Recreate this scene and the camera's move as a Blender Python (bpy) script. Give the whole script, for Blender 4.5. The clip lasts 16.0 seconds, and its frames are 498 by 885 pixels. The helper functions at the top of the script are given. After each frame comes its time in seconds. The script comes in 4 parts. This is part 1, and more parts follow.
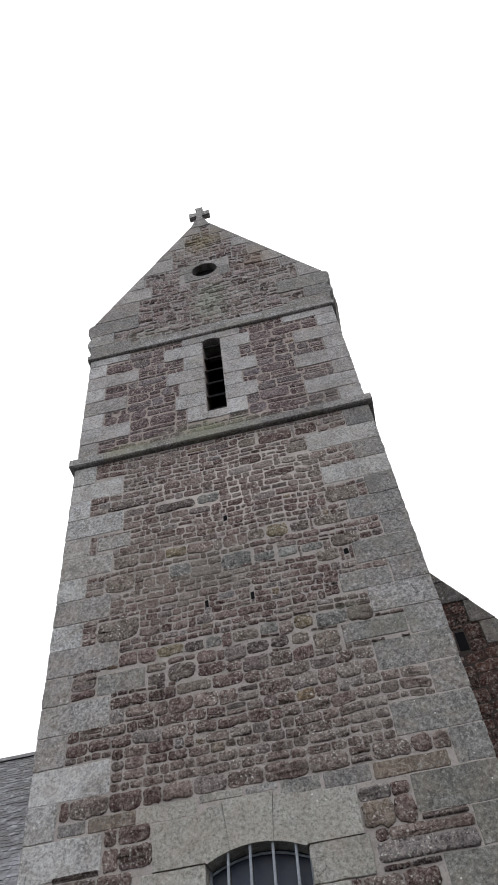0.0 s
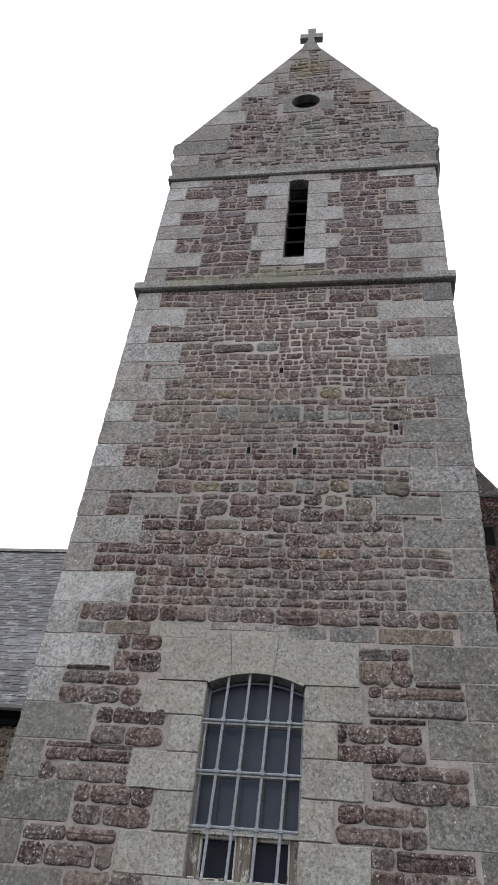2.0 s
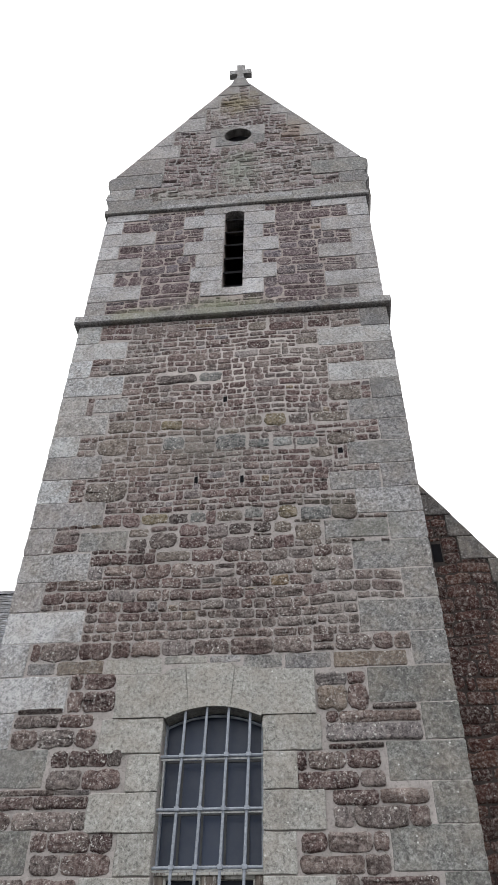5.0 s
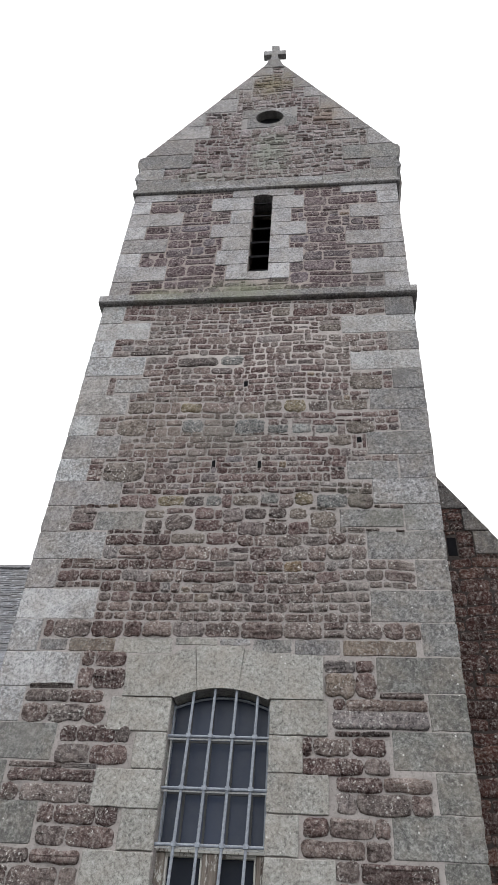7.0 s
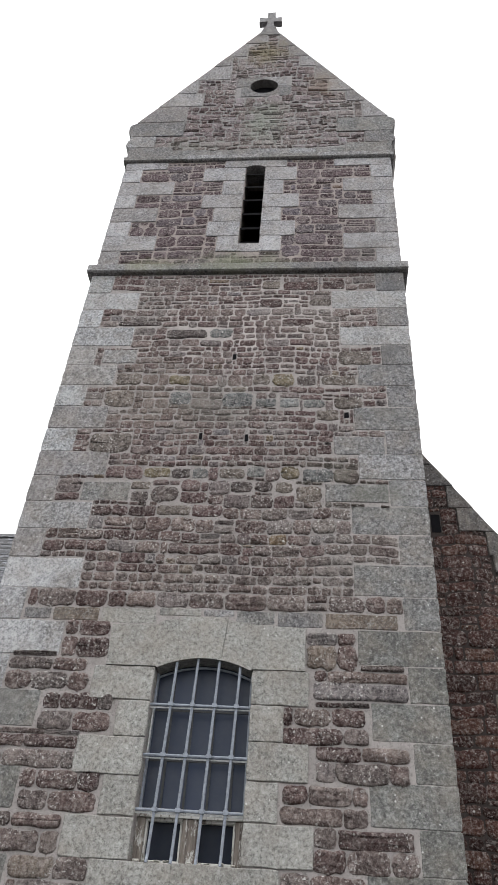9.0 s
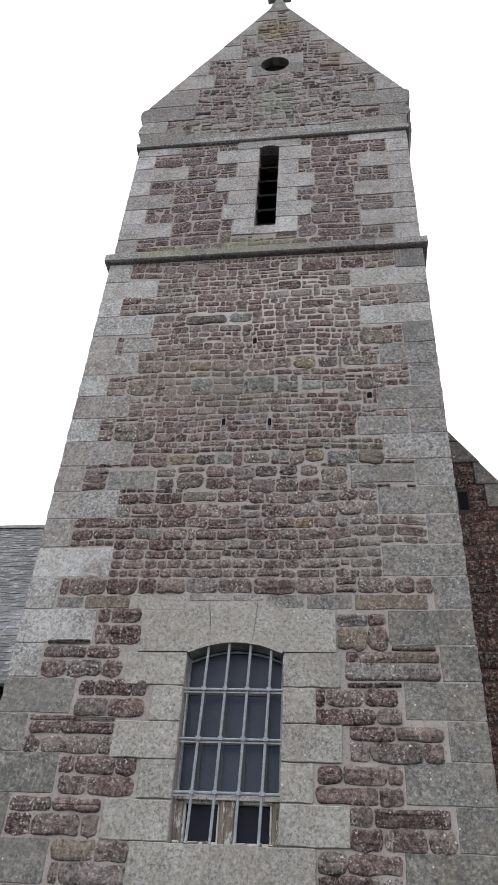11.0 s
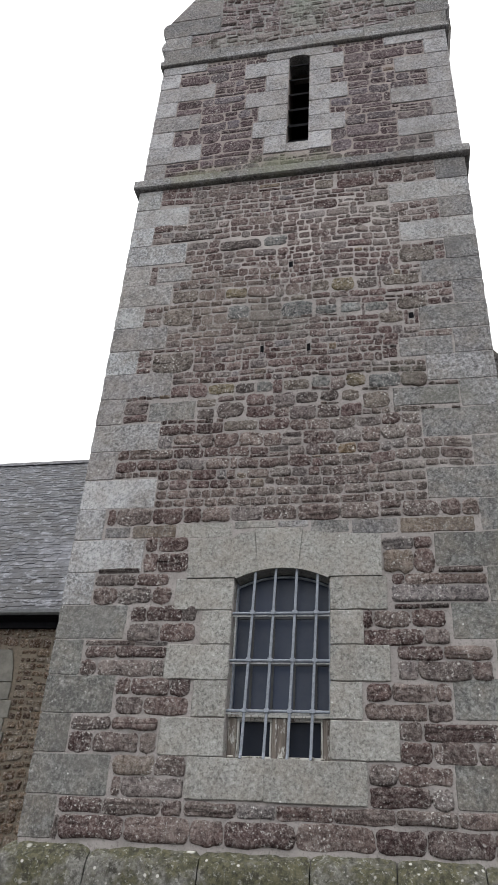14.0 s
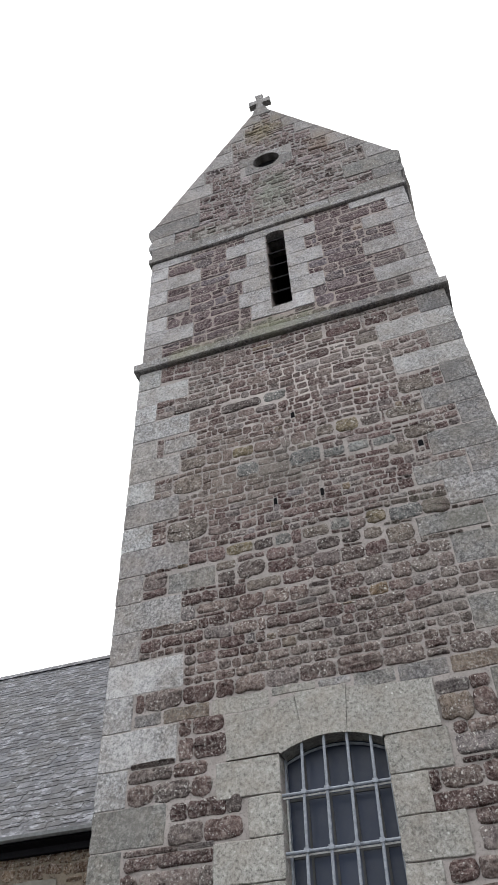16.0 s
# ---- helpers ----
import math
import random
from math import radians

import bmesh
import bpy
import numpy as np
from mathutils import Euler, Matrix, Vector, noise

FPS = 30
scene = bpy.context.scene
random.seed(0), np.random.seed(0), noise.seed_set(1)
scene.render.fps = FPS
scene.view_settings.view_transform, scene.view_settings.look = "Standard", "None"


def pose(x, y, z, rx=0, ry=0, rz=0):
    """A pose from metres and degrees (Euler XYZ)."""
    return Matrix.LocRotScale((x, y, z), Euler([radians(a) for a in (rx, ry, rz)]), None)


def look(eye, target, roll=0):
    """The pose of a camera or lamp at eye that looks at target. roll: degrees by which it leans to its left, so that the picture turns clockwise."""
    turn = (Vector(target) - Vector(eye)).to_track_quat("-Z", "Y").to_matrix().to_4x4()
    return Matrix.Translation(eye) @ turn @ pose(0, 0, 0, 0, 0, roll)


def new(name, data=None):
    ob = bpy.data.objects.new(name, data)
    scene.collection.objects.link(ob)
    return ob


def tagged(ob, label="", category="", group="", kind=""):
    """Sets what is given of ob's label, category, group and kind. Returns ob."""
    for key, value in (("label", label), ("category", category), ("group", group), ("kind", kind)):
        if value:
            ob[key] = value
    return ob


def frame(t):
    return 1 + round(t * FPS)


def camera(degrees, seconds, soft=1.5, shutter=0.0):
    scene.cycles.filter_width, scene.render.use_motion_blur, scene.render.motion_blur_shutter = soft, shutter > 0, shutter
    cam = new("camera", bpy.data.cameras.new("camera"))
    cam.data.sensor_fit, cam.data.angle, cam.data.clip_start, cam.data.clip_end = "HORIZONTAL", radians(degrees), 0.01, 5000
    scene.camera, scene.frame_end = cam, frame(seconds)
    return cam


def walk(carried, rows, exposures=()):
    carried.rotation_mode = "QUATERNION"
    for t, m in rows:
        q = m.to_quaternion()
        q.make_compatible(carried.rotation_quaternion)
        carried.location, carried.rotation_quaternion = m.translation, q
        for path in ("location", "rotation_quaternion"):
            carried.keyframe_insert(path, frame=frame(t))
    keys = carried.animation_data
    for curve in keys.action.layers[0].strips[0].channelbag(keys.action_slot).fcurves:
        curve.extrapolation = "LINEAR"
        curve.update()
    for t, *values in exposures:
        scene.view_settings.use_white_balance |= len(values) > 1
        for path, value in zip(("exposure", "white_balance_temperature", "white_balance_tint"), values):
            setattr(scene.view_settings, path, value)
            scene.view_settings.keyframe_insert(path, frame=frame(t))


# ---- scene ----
cam = camera(37.38, 16.0, soft=1.5)

# seconds, x, y, z, yaw, pitch, roll
PATH = [
    (0.0, 1.338, -7.884, 1.504, 12.36, 50.87, 5.11),
    (0.5, 1.242, -7.861, 1.552, 9.60, 52.95, 3.78),
    (1.0, 1.169, -7.873, 1.548, 3.54, 52.77, 0.99),
    (1.5, 1.077, -7.941, 1.613, 7.80, 41.46, -2.71),
    (2.0, 1.111, -7.861, 1.604, 6.75, 39.20, -5.08),
    (2.5, 1.267, -7.840, 1.644, 12.22, 36.72, -3.38),
    (3.0, 1.175, -7.909, 1.605, 10.84, 43.63, -1.64),
    (3.5, 1.114, -7.897, 1.598, 8.05, 43.86, -1.19),
    (4.0, 1.172, -7.868, 1.607, 6.54, 41.92, -0.01),
    (6.3, 1.163, -7.908, 1.598, 4.89, 41.10, -1.68),
    (6.5, 1.200, -7.890, 1.612, 5.59, 40.92, -1.83),
    (7.0, 1.192, -7.895, 1.614, 5.25, 40.19, -3.26),
    (7.5, 1.183, -7.878, 1.606, 3.61, 40.71, -4.03),
    (8.0, 1.148, -7.864, 1.571, 3.23, 46.62, -0.34),
    (8.5, 1.147, -7.866, 1.582, 4.15, 41.70, -2.16),
    (8.7, 1.157, -7.879, 1.591, 3.36, 39.10, -3.23),
    (11.0, 1.216, -7.887, 1.626, 6.62, 36.79, -3.04),
    (11.5, 1.194, -7.898, 1.641, 7.64, 36.17, -4.21),
    (12.0, 1.153, -7.914, 1.655, 8.06, 33.83, -5.16),
    (12.5, 1.193, -7.886, 1.650, 9.42, 34.03, -5.20),
    (13.0, 1.180, -7.865, 1.656, 10.03, 32.46, -5.51),
    (13.5, 1.215, -7.828, 1.656, 9.93, 32.53, -5.19),
    (14.0, 1.202, -7.800, 1.640, 10.39, 31.19, -3.08),
    (14.5, 1.326, -7.775, 1.594, 12.63, 36.31, 2.06),
    (15.0, 1.272, -7.643, 1.575, 2.48, 45.34, 2.24),
    (15.1, 1.284, -7.630, 1.577, 0.65, 46.38, 2.25),
    (15.5, 1.302, -7.536, 1.616, 7.53, 44.01, 0.84),
    (16.0, 1.450, -7.302, 1.641, 18.50, 44.70, 1.98),
]
EXPOSURES = [(0.0, 0.32), (0.4, 0.09), (0.8, -0.22), (1.1, -0.22), (1.5, 0.0), (2.0, 0.42), (3.0, 0.68), (6.3, 0.71), (11.0, 0.62), (13.5, 0.54), (14.0, 0.51), (15.0, 0.68), (16.0, 0.65)]
walk(cam, [(t, pose(x, y, z, 90 + pitch, roll, yaw)) for t, x, y, z, yaw, pitch, roll in PATH], EXPOSURES)

# ---- light: a bright, fully overcast sky ----
world = bpy.data.worlds.new("overcast_sky")
scene.world = world
world.use_nodes = True
wn = world.node_tree.nodes
sky = wn.new("ShaderNodeTexSky")
sky.sky_type, sky.sun_disc = "NISHITA", False
sky.sun_elevation, sky.sun_rotation = radians(58), radians(200)
cloud = wn.new("ShaderNodeMix")
cloud.data_type = "RGBA"
cloud.inputs[0].default_value = 0.96
cloud.inputs[7].default_value = (10.2, 10.2, 10.25, 1)
world.node_tree.links.new(sky.outputs[0], cloud.inputs[6])
world.node_tree.links.new(cloud.outputs[2], wn["Background"].inputs[0])
wn["Background"].inputs[1].default_value = 0.117
sun = new("sun", bpy.data.lights.new("sun", "SUN"))
sun.data.energy, sun.data.angle, sun.data.color = 0.7, radians(70), (0.99, 1.0, 0.985)
sun.matrix_world = look((-4, -7, 18), (0, 0, 0))


# ---- materials ----
class Mat:
    """A small node-graph builder."""

    def __init__(self, name):
        self.m = bpy.data.materials.new(name)
        self.m.use_nodes = True
        self.t = self.m.node_tree
        self.b = self.t.nodes["Principled BSDF"]
        self.pos = self.t.nodes.new("ShaderNodeTexCoord").outputs["Object"]

    def link(self, a, b):
        self.t.links.new(a, b)

    def noise(self, scale, detail=4.0, rough=0.6, stretch=None, offset=0.0):
        n = self.t.nodes.new("ShaderNodeTexNoise")
        n.inputs["Scale"].default_value = scale
        n.inputs["Detail"].default_value = detail
        n.inputs["Roughness"].default_value = rough
        mp = self.t.nodes.new("ShaderNodeMapping")
        mp.inputs["Location"].default_value = (offset, offset * 0.7, offset * 1.3)
        if stretch:
            mp.inputs["Scale"].default_value = stretch
        self.link(self.pos, mp.inputs[0])
        self.link(mp.outputs[0], n.inputs["Vector"])
        return n.outputs["Fac"]

    def voronoi(self, scale, feature="F1", stretch=None):
        n = self.t.nodes.new("ShaderNodeTexVoronoi")
        n.feature = feature
        n.inputs["Scale"].default_value = scale
        mp = self.t.nodes.new("ShaderNodeMapping")
        if stretch:
            mp.inputs["Scale"].default_value = stretch
        self.link(self.pos, mp.inputs[0])
        self.link(mp.outputs[0], n.inputs["Vector"])
        return n

    def ramp(self, fac, *stops, smooth=False):
        n = self.t.nodes.new("ShaderNodeValToRGB")
        e = n.color_ramp.elements
        while len(e) < len(stops):
            e.new(0.5)
        for k, (p, c) in zip(e, stops):
            k.position = p
            k.color = (*c, 1) if isinstance(c, tuple) else (c, c, c, 1)
        if smooth:
            n.color_ramp.interpolation = "EASE"
        self.link(fac, n.inputs[0])
        return n.outputs[0]

    def mix(self, fac, a, b, blend="MIX"):
        n = self.t.nodes.new("ShaderNodeMix")
        n.data_type, n.blend_type = "RGBA", blend
        for v, i in ((fac, 0), (a, 6), (b, 7)):
            if isinstance(v, (int, float)):
                n.inputs[i].default_value = v if i == 0 else (v, v, v, 1)
            elif isinstance(v, tuple):
                n.inputs[i].default_value = (*v, 1)
            else:
                self.link(v, n.inputs[i])
        return n.outputs[2]

    def bump(self, height, strength, distance=0.01):
        n = self.t.nodes.new("ShaderNodeBump")
        n.inputs["Strength"].default_value = strength
        n.inputs["Distance"].default_value = distance
        self.link(height, n.inputs["Height"])
        if self.b.inputs["Normal"].links:
            self.link(self.b.inputs["Normal"].links[0].from_socket, n.inputs["Normal"])
        self.link(n.outputs[0], self.b.inputs["Normal"])

    def patch(self, col, x, z, rx, rz, colour, strength, seed=0.0):
        """A weather stain or lichen spread with a ragged edge round (x, z) on an upright wall."""
        mp = self.t.nodes.new("ShaderNodeMapping")
        mp.inputs["Scale"].default_value = (1 / rx, 0, 1 / rz)
        mp.inputs["Location"].default_value = (-x / rx, 0, -z / rz)
        self.link(self.pos, mp.inputs[0])
        d = self.t.nodes.new("ShaderNodeVectorMath")
        d.operation = "LENGTH"
        self.link(mp.outputs[0], d.inputs[0])
        rag = self.t.nodes.new("ShaderNodeMath")
        rag.operation = "MULTIPLY_ADD"
        self.link(self.noise(2.6, 8, 0.75, offset=60 + seed), rag.inputs[0])
        rag.inputs[1].default_value = 1.0
        half = self.t.nodes.new("ShaderNodeMath")
        half.operation = "MULTIPLY"
        half.inputs[1].default_value = 0.36
        self.link(d.outputs["Value"], half.inputs[0])
        self.link(half.outputs[0], rag.inputs[2])
        mask = self.ramp(rag.outputs[0], (0.55, strength), (0.9, 0.0))
        return self.mix(mask, col, colour)

    def dots(self, col, scale, size, share, colour=(0.62, 0.61, 0.58)):
        """Small round lichen spots, on a share of the cells."""
        v = self.voronoi(scale)
        v.inputs["Randomness"].default_value = 1.0
        sep = self.t.nodes.new("ShaderNodeSeparateColor")
        self.link(v.outputs["Color"], sep.inputs[0])
        fac = self.mix(1.0, self.ramp(v.outputs["Distance"], (size * 0.6, 0.9), (size, 0.0)), self.ramp(sep.outputs[0], (1 - share - 0.02, 0.0), (1 - share, 1.0)), "MULTIPLY")
        return self.mix(fac, col, colour)

    def random(self, islands):
        if islands:
            return self.t.nodes.new("ShaderNodeNewGeometry").outputs["Random Per Island"]
        return self.t.nodes.new("ShaderNodeObjectInfo").outputs["Random"]

    def done(self, colour, rough=0.9, metal=0.0):
        if isinstance(colour, tuple):
            self.b.inputs["Base Color"].default_value = (*colour, 1)
        else:
            self.link(colour, self.b.inputs["Base Color"])
        self.b.inputs["Roughness"].default_value = rough
        self.b.inputs["Metallic"].default_value = metal
        self.b.inputs["Specular IOR Level"].default_value = 0.25 if metal == 0 else 0.5
        return self.m


def rubble_mat(name, islands, stops, lichen=0.6, film=0.61, grey=(0.24, 0.218, 0.203), lime=(0.4, 0.345, 0.32), crag=0.6, stains=(), share=0.1):
    """Weathered field stone: one tone a stone, mottled, pitted with the pit shade painted in, with pale lichen and a
    grey film in patches.
    """
    m = Mat(name)
    col = m.ramp(m.random(islands), *stops)
    mott = m.noise(8, 9, 0.8)
    fine = m.noise(27, 8, 0.82, offset=3)
    col = m.mix(m.ramp(mott, (0.42, 0.0), (0.6, 0.9)), col, m.mix(1.0, col, (0.42, 0.4, 0.405), "MULTIPLY"))
    col = m.mix(m.ramp(m.noise(0.5, 5, 0.65, offset=7), (film - 0.1, 0.0), (film + 0.1, 0.72)), col, grey)
    col = m.mix(m.ramp(fine, (0.5, 0.0), (0.62, 0.9)), col, m.mix(0.6, col, (0.46, 0.43, 0.41)))
    # speckle, with pit shade painted where the bump noise dips
    col = m.mix(m.ramp(fine, (0.38, 0.95), (0.47, 0.0)), col, m.mix(1.0, col, (0.25, 0.235, 0.24), "MULTIPLY"))
    smear = m.mix(1.0, m.ramp(m.noise(3.4, 8, 0.72, offset=31), (0.52, 0.0), (0.62, 0.6)), m.ramp(m.noise(0.7, 3, 0.6, offset=33), (0.4, 0.15), (0.6, 0.9)), "MULTIPLY")
    col = m.mix(smear, col, m.mix(0.5, col, lime))
    spots = m.mix(1.0, m.ramp(m.noise(34, 5, 0.7, offset=11), (lichen + 0.01, 0.0), (lichen + 0.05, 0.9)),
                  m.ramp(m.noise(1.5, 4, 0.6, offset=5), (0.44, 0.0), (0.56, 1.0)), "MULTIPLY")
    col = m.mix(spots, col, (0.66, 0.65, 0.63))
    rock = m.noise(15, 10, 0.85, offset=51)
    # relief shading put into the colour: dark in the bump's lows, paler on highs
    col = m.mix(m.ramp(rock, (0.38, crag), (0.44, 0.0)), col, m.mix(1.0, col, (0.34, 0.31, 0.31), "MULTIPLY"))
    col = m.mix(m.ramp(rock, (0.53, 0.0), (0.6, 0.75 * crag)), col, m.mix(0.5, col, (0.5, 0.43, 0.405)))
    for k, (x, z, rx, rz, colour, strength) in enumerate(stains):
        col = m.patch(col, x, z, rx, rz, colour, strength, 3.0 * k)
    col = m.dots(col, 17, 0.26, share * 0.4, (0.5, 0.49, 0.47))
    col = m.dots(col, 34, 0.3, share * 0.5, (0.5, 0.49, 0.47))
    m.bump(mott, 1.0, 0.026)
    m.bump(rock, 1.0, 0.018)
    m.bump(fine, 1.0, 0.007)
    return m.done(col, 0.93)


def granite_mat(name, islands=False, base=((0.0, (0.304, 0.292, 0.300)), (0.25, (0.425, 0.412, 0.409)), (0.45, (0.413, 0.420, 0.440)), (0.7, (0.509, 0.519, 0.539)), (0.85, (0.450, 0.463, 0.469)), (1.0, (0.595, 0.611, 0.644))), stain=0.46, stains=(), mot=1.0):
    """Dressed grey granite: crystal speckle, pitting, dark weather stains, a little lichen."""
    m = Mat(name)
    col = m.ramp(m.random(islands), *base)
    pits = m.noise(30, 8, 0.85, offset=2)
    col = m.mix(m.ramp(pits, (0.41, 0.9), (0.48, 0.0)), col, m.mix(1.0, col, (0.34, 0.34, 0.35), "MULTIPLY"))
    col = m.mix(m.ramp(pits, (0.52, 0.0), (0.61, 0.6)), col, (0.52, 0.52, 0.518))
    st = m.mix(1.0, m.ramp(m.noise(27, 8, 0.85, offset=4), (0.43, 0.0), (0.58, 0.85)), m.ramp(m.noise(1.6, 5, 0.65, offset=9), (stain - 0.1, 0.22), (stain + 0.08, 1.0)), "MULTIPLY")
    col = m.mix(st, col, (0.075, 0.073, 0.074))
    col = m.mix(m.ramp(m.noise(3.1, 6, 0.7, offset=14), (0.42, 0.0), (0.66, 0.85)), col, m.mix(0.5, col, (0.27, 0.235, 0.2)))
    col = m.mix(m.ramp(m.noise(5.0, 5, 0.7, offset=21), (0.58, 0.0), (0.68, 0.2 * mot)), col, (0.6, 0.6, 0.6))
    blot = m.ramp(m.noise(4.2, 9, 0.8, offset=41), (0.5, 0.0), (0.66, 0.4))
    col = m.mix(blot, col, m.mix(1.0, col, (0.56, 0.55, 0.55), "MULTIPLY"))
    col = m.mix(m.ramp(m.noise(11, 8, 0.8, offset=44), (0.55, 0.0), (0.66, 0.3 * mot)), col, (0.5, 0.5, 0.49))
    mottle = m.noise(22, 8, 0.85, offset=71)
    col = m.mix(m.ramp(mottle, (0.48, 0.0), (0.6, 0.75 * mot)), col, m.mix(1.0, col, (0.42, 0.42, 0.44), "MULTIPLY"))
    col = m.mix(m.ramp(mottle, (0.32, 0.3 * mot), (0.44, 0.0)), col, (0.5, 0.5, 0.505))
    for k, (x, z, rx, rz, colour, strength) in enumerate(stains):
        col = m.patch(col, x, z, rx, rz, colour, strength, 3.0 * k)
    col = m.dots(col, 22, 0.26, 0.03, (0.55, 0.55, 0.54))
    m.bump(m.noise(7, 6, 0.65), 1.0, 0.014)
    m.bump(pits, 1.0, 0.006)
    return m.done(col, 0.9)


def mortar_mat(name, tone, stains=()):
    m = Mat(name)
    n = m.noise(3.0, 6, 0.65)
    col = m.mix(m.ramp(n, (0.3, 0.0), (0.7, 1.0)), tuple(0.72 * c for c in tone), tone)
    col = m.mix(m.ramp(m.noise(0.5, 4, 0.6, offset=6), (0.45, 0.0), (0.7, 0.35)), col, tuple(0.65 * c for c in tone))
    grit = m.noise(32, 7, 0.8, offset=17)
    col = m.mix(m.ramp(grit, (0.38, 0.75), (0.48, 0.0)), col, tuple(0.4 * c for c in tone))
    col = m.mix(m.ramp(m.noise(7, 6, 0.75, offset=23), (0.48, 0.0), (0.64, 0.6)), col, tuple(0.55 * c for c in tone))
    for k, (x, z, rx, rz, colour, strength) in enumerate(stains):
        col = m.patch(col, x, z, rx, rz, colour, strength, 3.0 * k)
    m.bump(grit, 1.0, 0.006)
    return m.done(col, 0.95)


# stains: x, z, half width, half height, colour, strength
HAZE = ((-1.2, 8.75, 1.3, 0.9, (0.25, 0.222, 0.192), 0.42), (-0.2, 8.5, 0.8, 0.5, (0.185, 0.185, 0.17), 0.45),
        (1.5, 7.2, 0.6, 0.5, (0.15, 0.148, 0.125), 0.6))
GREENED = ((-0.1, 11.75, 1.0, 0.42, (0.2, 0.215, 0.15), 0.65), (-1.6, 11.7, 0.7, 0.3, (0.2, 0.205, 0.13), 0.6), (2.0, 12.1, 0.5, 0.9, (0.17, 0.16, 0.155), 0.55))
LICHEN = ((0.0, 19.65, 0.55, 0.75, (0.2, 0.17, 0.1), 0.7), (0.05, 16.5, 0.5, 1.1, (0.25, 0.27, 0.235), 0.7), (-1.3, 15.6, 1.0, 0.3, (0.26, 0.265, 0.235), 0.5),
          (1.3, 18.0, 0.5, 0.6, (0.24, 0.18, 0.13), 0.45))
SOOT = ((2.25, 9.6, 0.3, 0.5, (0.1, 0.1, 0.105), 0.6), (2.2, 8.4, 0.4, 0.4, (0.11, 0.11, 0.11), 0.35), (2.0, 7.0, 0.6, 0.35, (0.14, 0.14, 0.12), 0.5), (2.4, 11.0, 0.25, 0.4, (0.1, 0.1, 0.105), 0.6),
        (-2.2, 4.2, 0.4, 0.4, (0.16, 0.155, 0.15), 0.5), (-2.1, 2.8, 0.5, 0.5, (0.14, 0.135, 0.13), 0.5))

REDDER = ((0.0, (0.051, 0.029, 0.037)), (0.2, (0.083, 0.050, 0.059)), (0.4, (0.110, 0.073, 0.085)), (0.56, (0.133, 0.095, 0.108)),
         (0.7, (0.095, 0.079, 0.093)), (0.84, (0.153, 0.113, 0.125)), (0.96, (0.153, 0.140, 0.175)), (1.0, (0.166, 0.113, 0.083)))
BROWN = ((0.0, (0.069, 0.041, 0.042)), (0.2, (0.113, 0.071, 0.068)), (0.4, (0.150, 0.101, 0.095)), (0.56, (0.181, 0.132, 0.122)),
         (0.7, (0.129, 0.109, 0.106)), (0.84, (0.207, 0.157, 0.142)), (0.96, (0.207, 0.193, 0.199)), (1.0, (0.223, 0.157, 0.094)))
PALE = ((0.0, (0.094, 0.056, 0.054)), (0.22, (0.140, 0.090, 0.090)), (0.42, (0.174, 0.118, 0.116)), (0.6, (0.202, 0.150, 0.144)),
        (0.75, (0.153, 0.131, 0.134)), (0.9, (0.230, 0.181, 0.171)), (0.97, (0.226, 0.210, 0.225)), (1.0, (0.236, 0.175, 0.113)))
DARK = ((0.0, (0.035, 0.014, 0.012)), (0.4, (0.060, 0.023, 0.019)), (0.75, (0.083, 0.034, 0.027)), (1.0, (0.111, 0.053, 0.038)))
OCHRE = ((0.0, (0.1, 0.065, 0.045)), (0.4, (0.16, 0.11, 0.075)), (0.75, (0.22, 0.165, 0.115)), (1.0, (0.26, 0.23, 0.19)))
GREYED = ((0.0, (0.125, 0.082, 0.086)), (0.35, (0.208, 0.158, 0.161)), (0.7, (0.286, 0.237, 0.248)), (1.0, (0.379, 0.342, 0.369)))

stone_mat = rubble_mat("rubble_stone", False, BROWN, lichen=0.57, crag=1.0, stains=HAZE, share=0.16)
stone_stuff_mat = rubble_mat("rubble_stone_joined", True, PALE, film=0.62, stains=HAZE)
belfry_stone_mat = rubble_mat("belfry_stone", False, REDDER, film=0.74, stains=GREENED, share=0.06)
gable_stone_mat = rubble_mat("gable_stone", True, GREYED, lichen=0.58, film=0.56, stains=LICHEN, share=0.12)
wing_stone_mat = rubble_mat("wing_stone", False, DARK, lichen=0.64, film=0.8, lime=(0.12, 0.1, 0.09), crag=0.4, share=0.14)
nave_stone_mat = rubble_mat("nave_stone", True, OCHRE, lichen=0.7, film=0.7, lime=(0.2, 0.17, 0.14))
granite = granite_mat("granite", stains=SOOT)
TONES = {"red": ((0.076, 0.042, 0.043), (0.119, 0.071, 0.071)), "dark": ((0.068, 0.054, 0.054), (0.108, 0.086, 0.082)), "tan": ((0.144, 0.122, 0.109), (0.205, 0.174, 0.151)),
         "grey": ((0.144, 0.152, 0.155), (0.209, 0.218, 0.216)), "pale": ((0.230, 0.244, 0.247), (0.302, 0.321, 0.321)), "ochre": ((0.166, 0.135, 0.085), (0.216, 0.181, 0.116))}
tone_mat = {k: rubble_mat(k + "_field_stone", False, ((0.0, a), (1.0, b)), lichen=0.58, film=0.8, share=0.14) for k, (a, b) in TONES.items()}
granite_pale = granite_mat("pale_granite", base=((0.0, (0.42, 0.422, 0.43)), (1.0, (0.5, 0.505, 0.52))), stain=0.55)
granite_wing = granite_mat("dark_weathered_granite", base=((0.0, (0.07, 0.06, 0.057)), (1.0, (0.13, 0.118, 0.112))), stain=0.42)
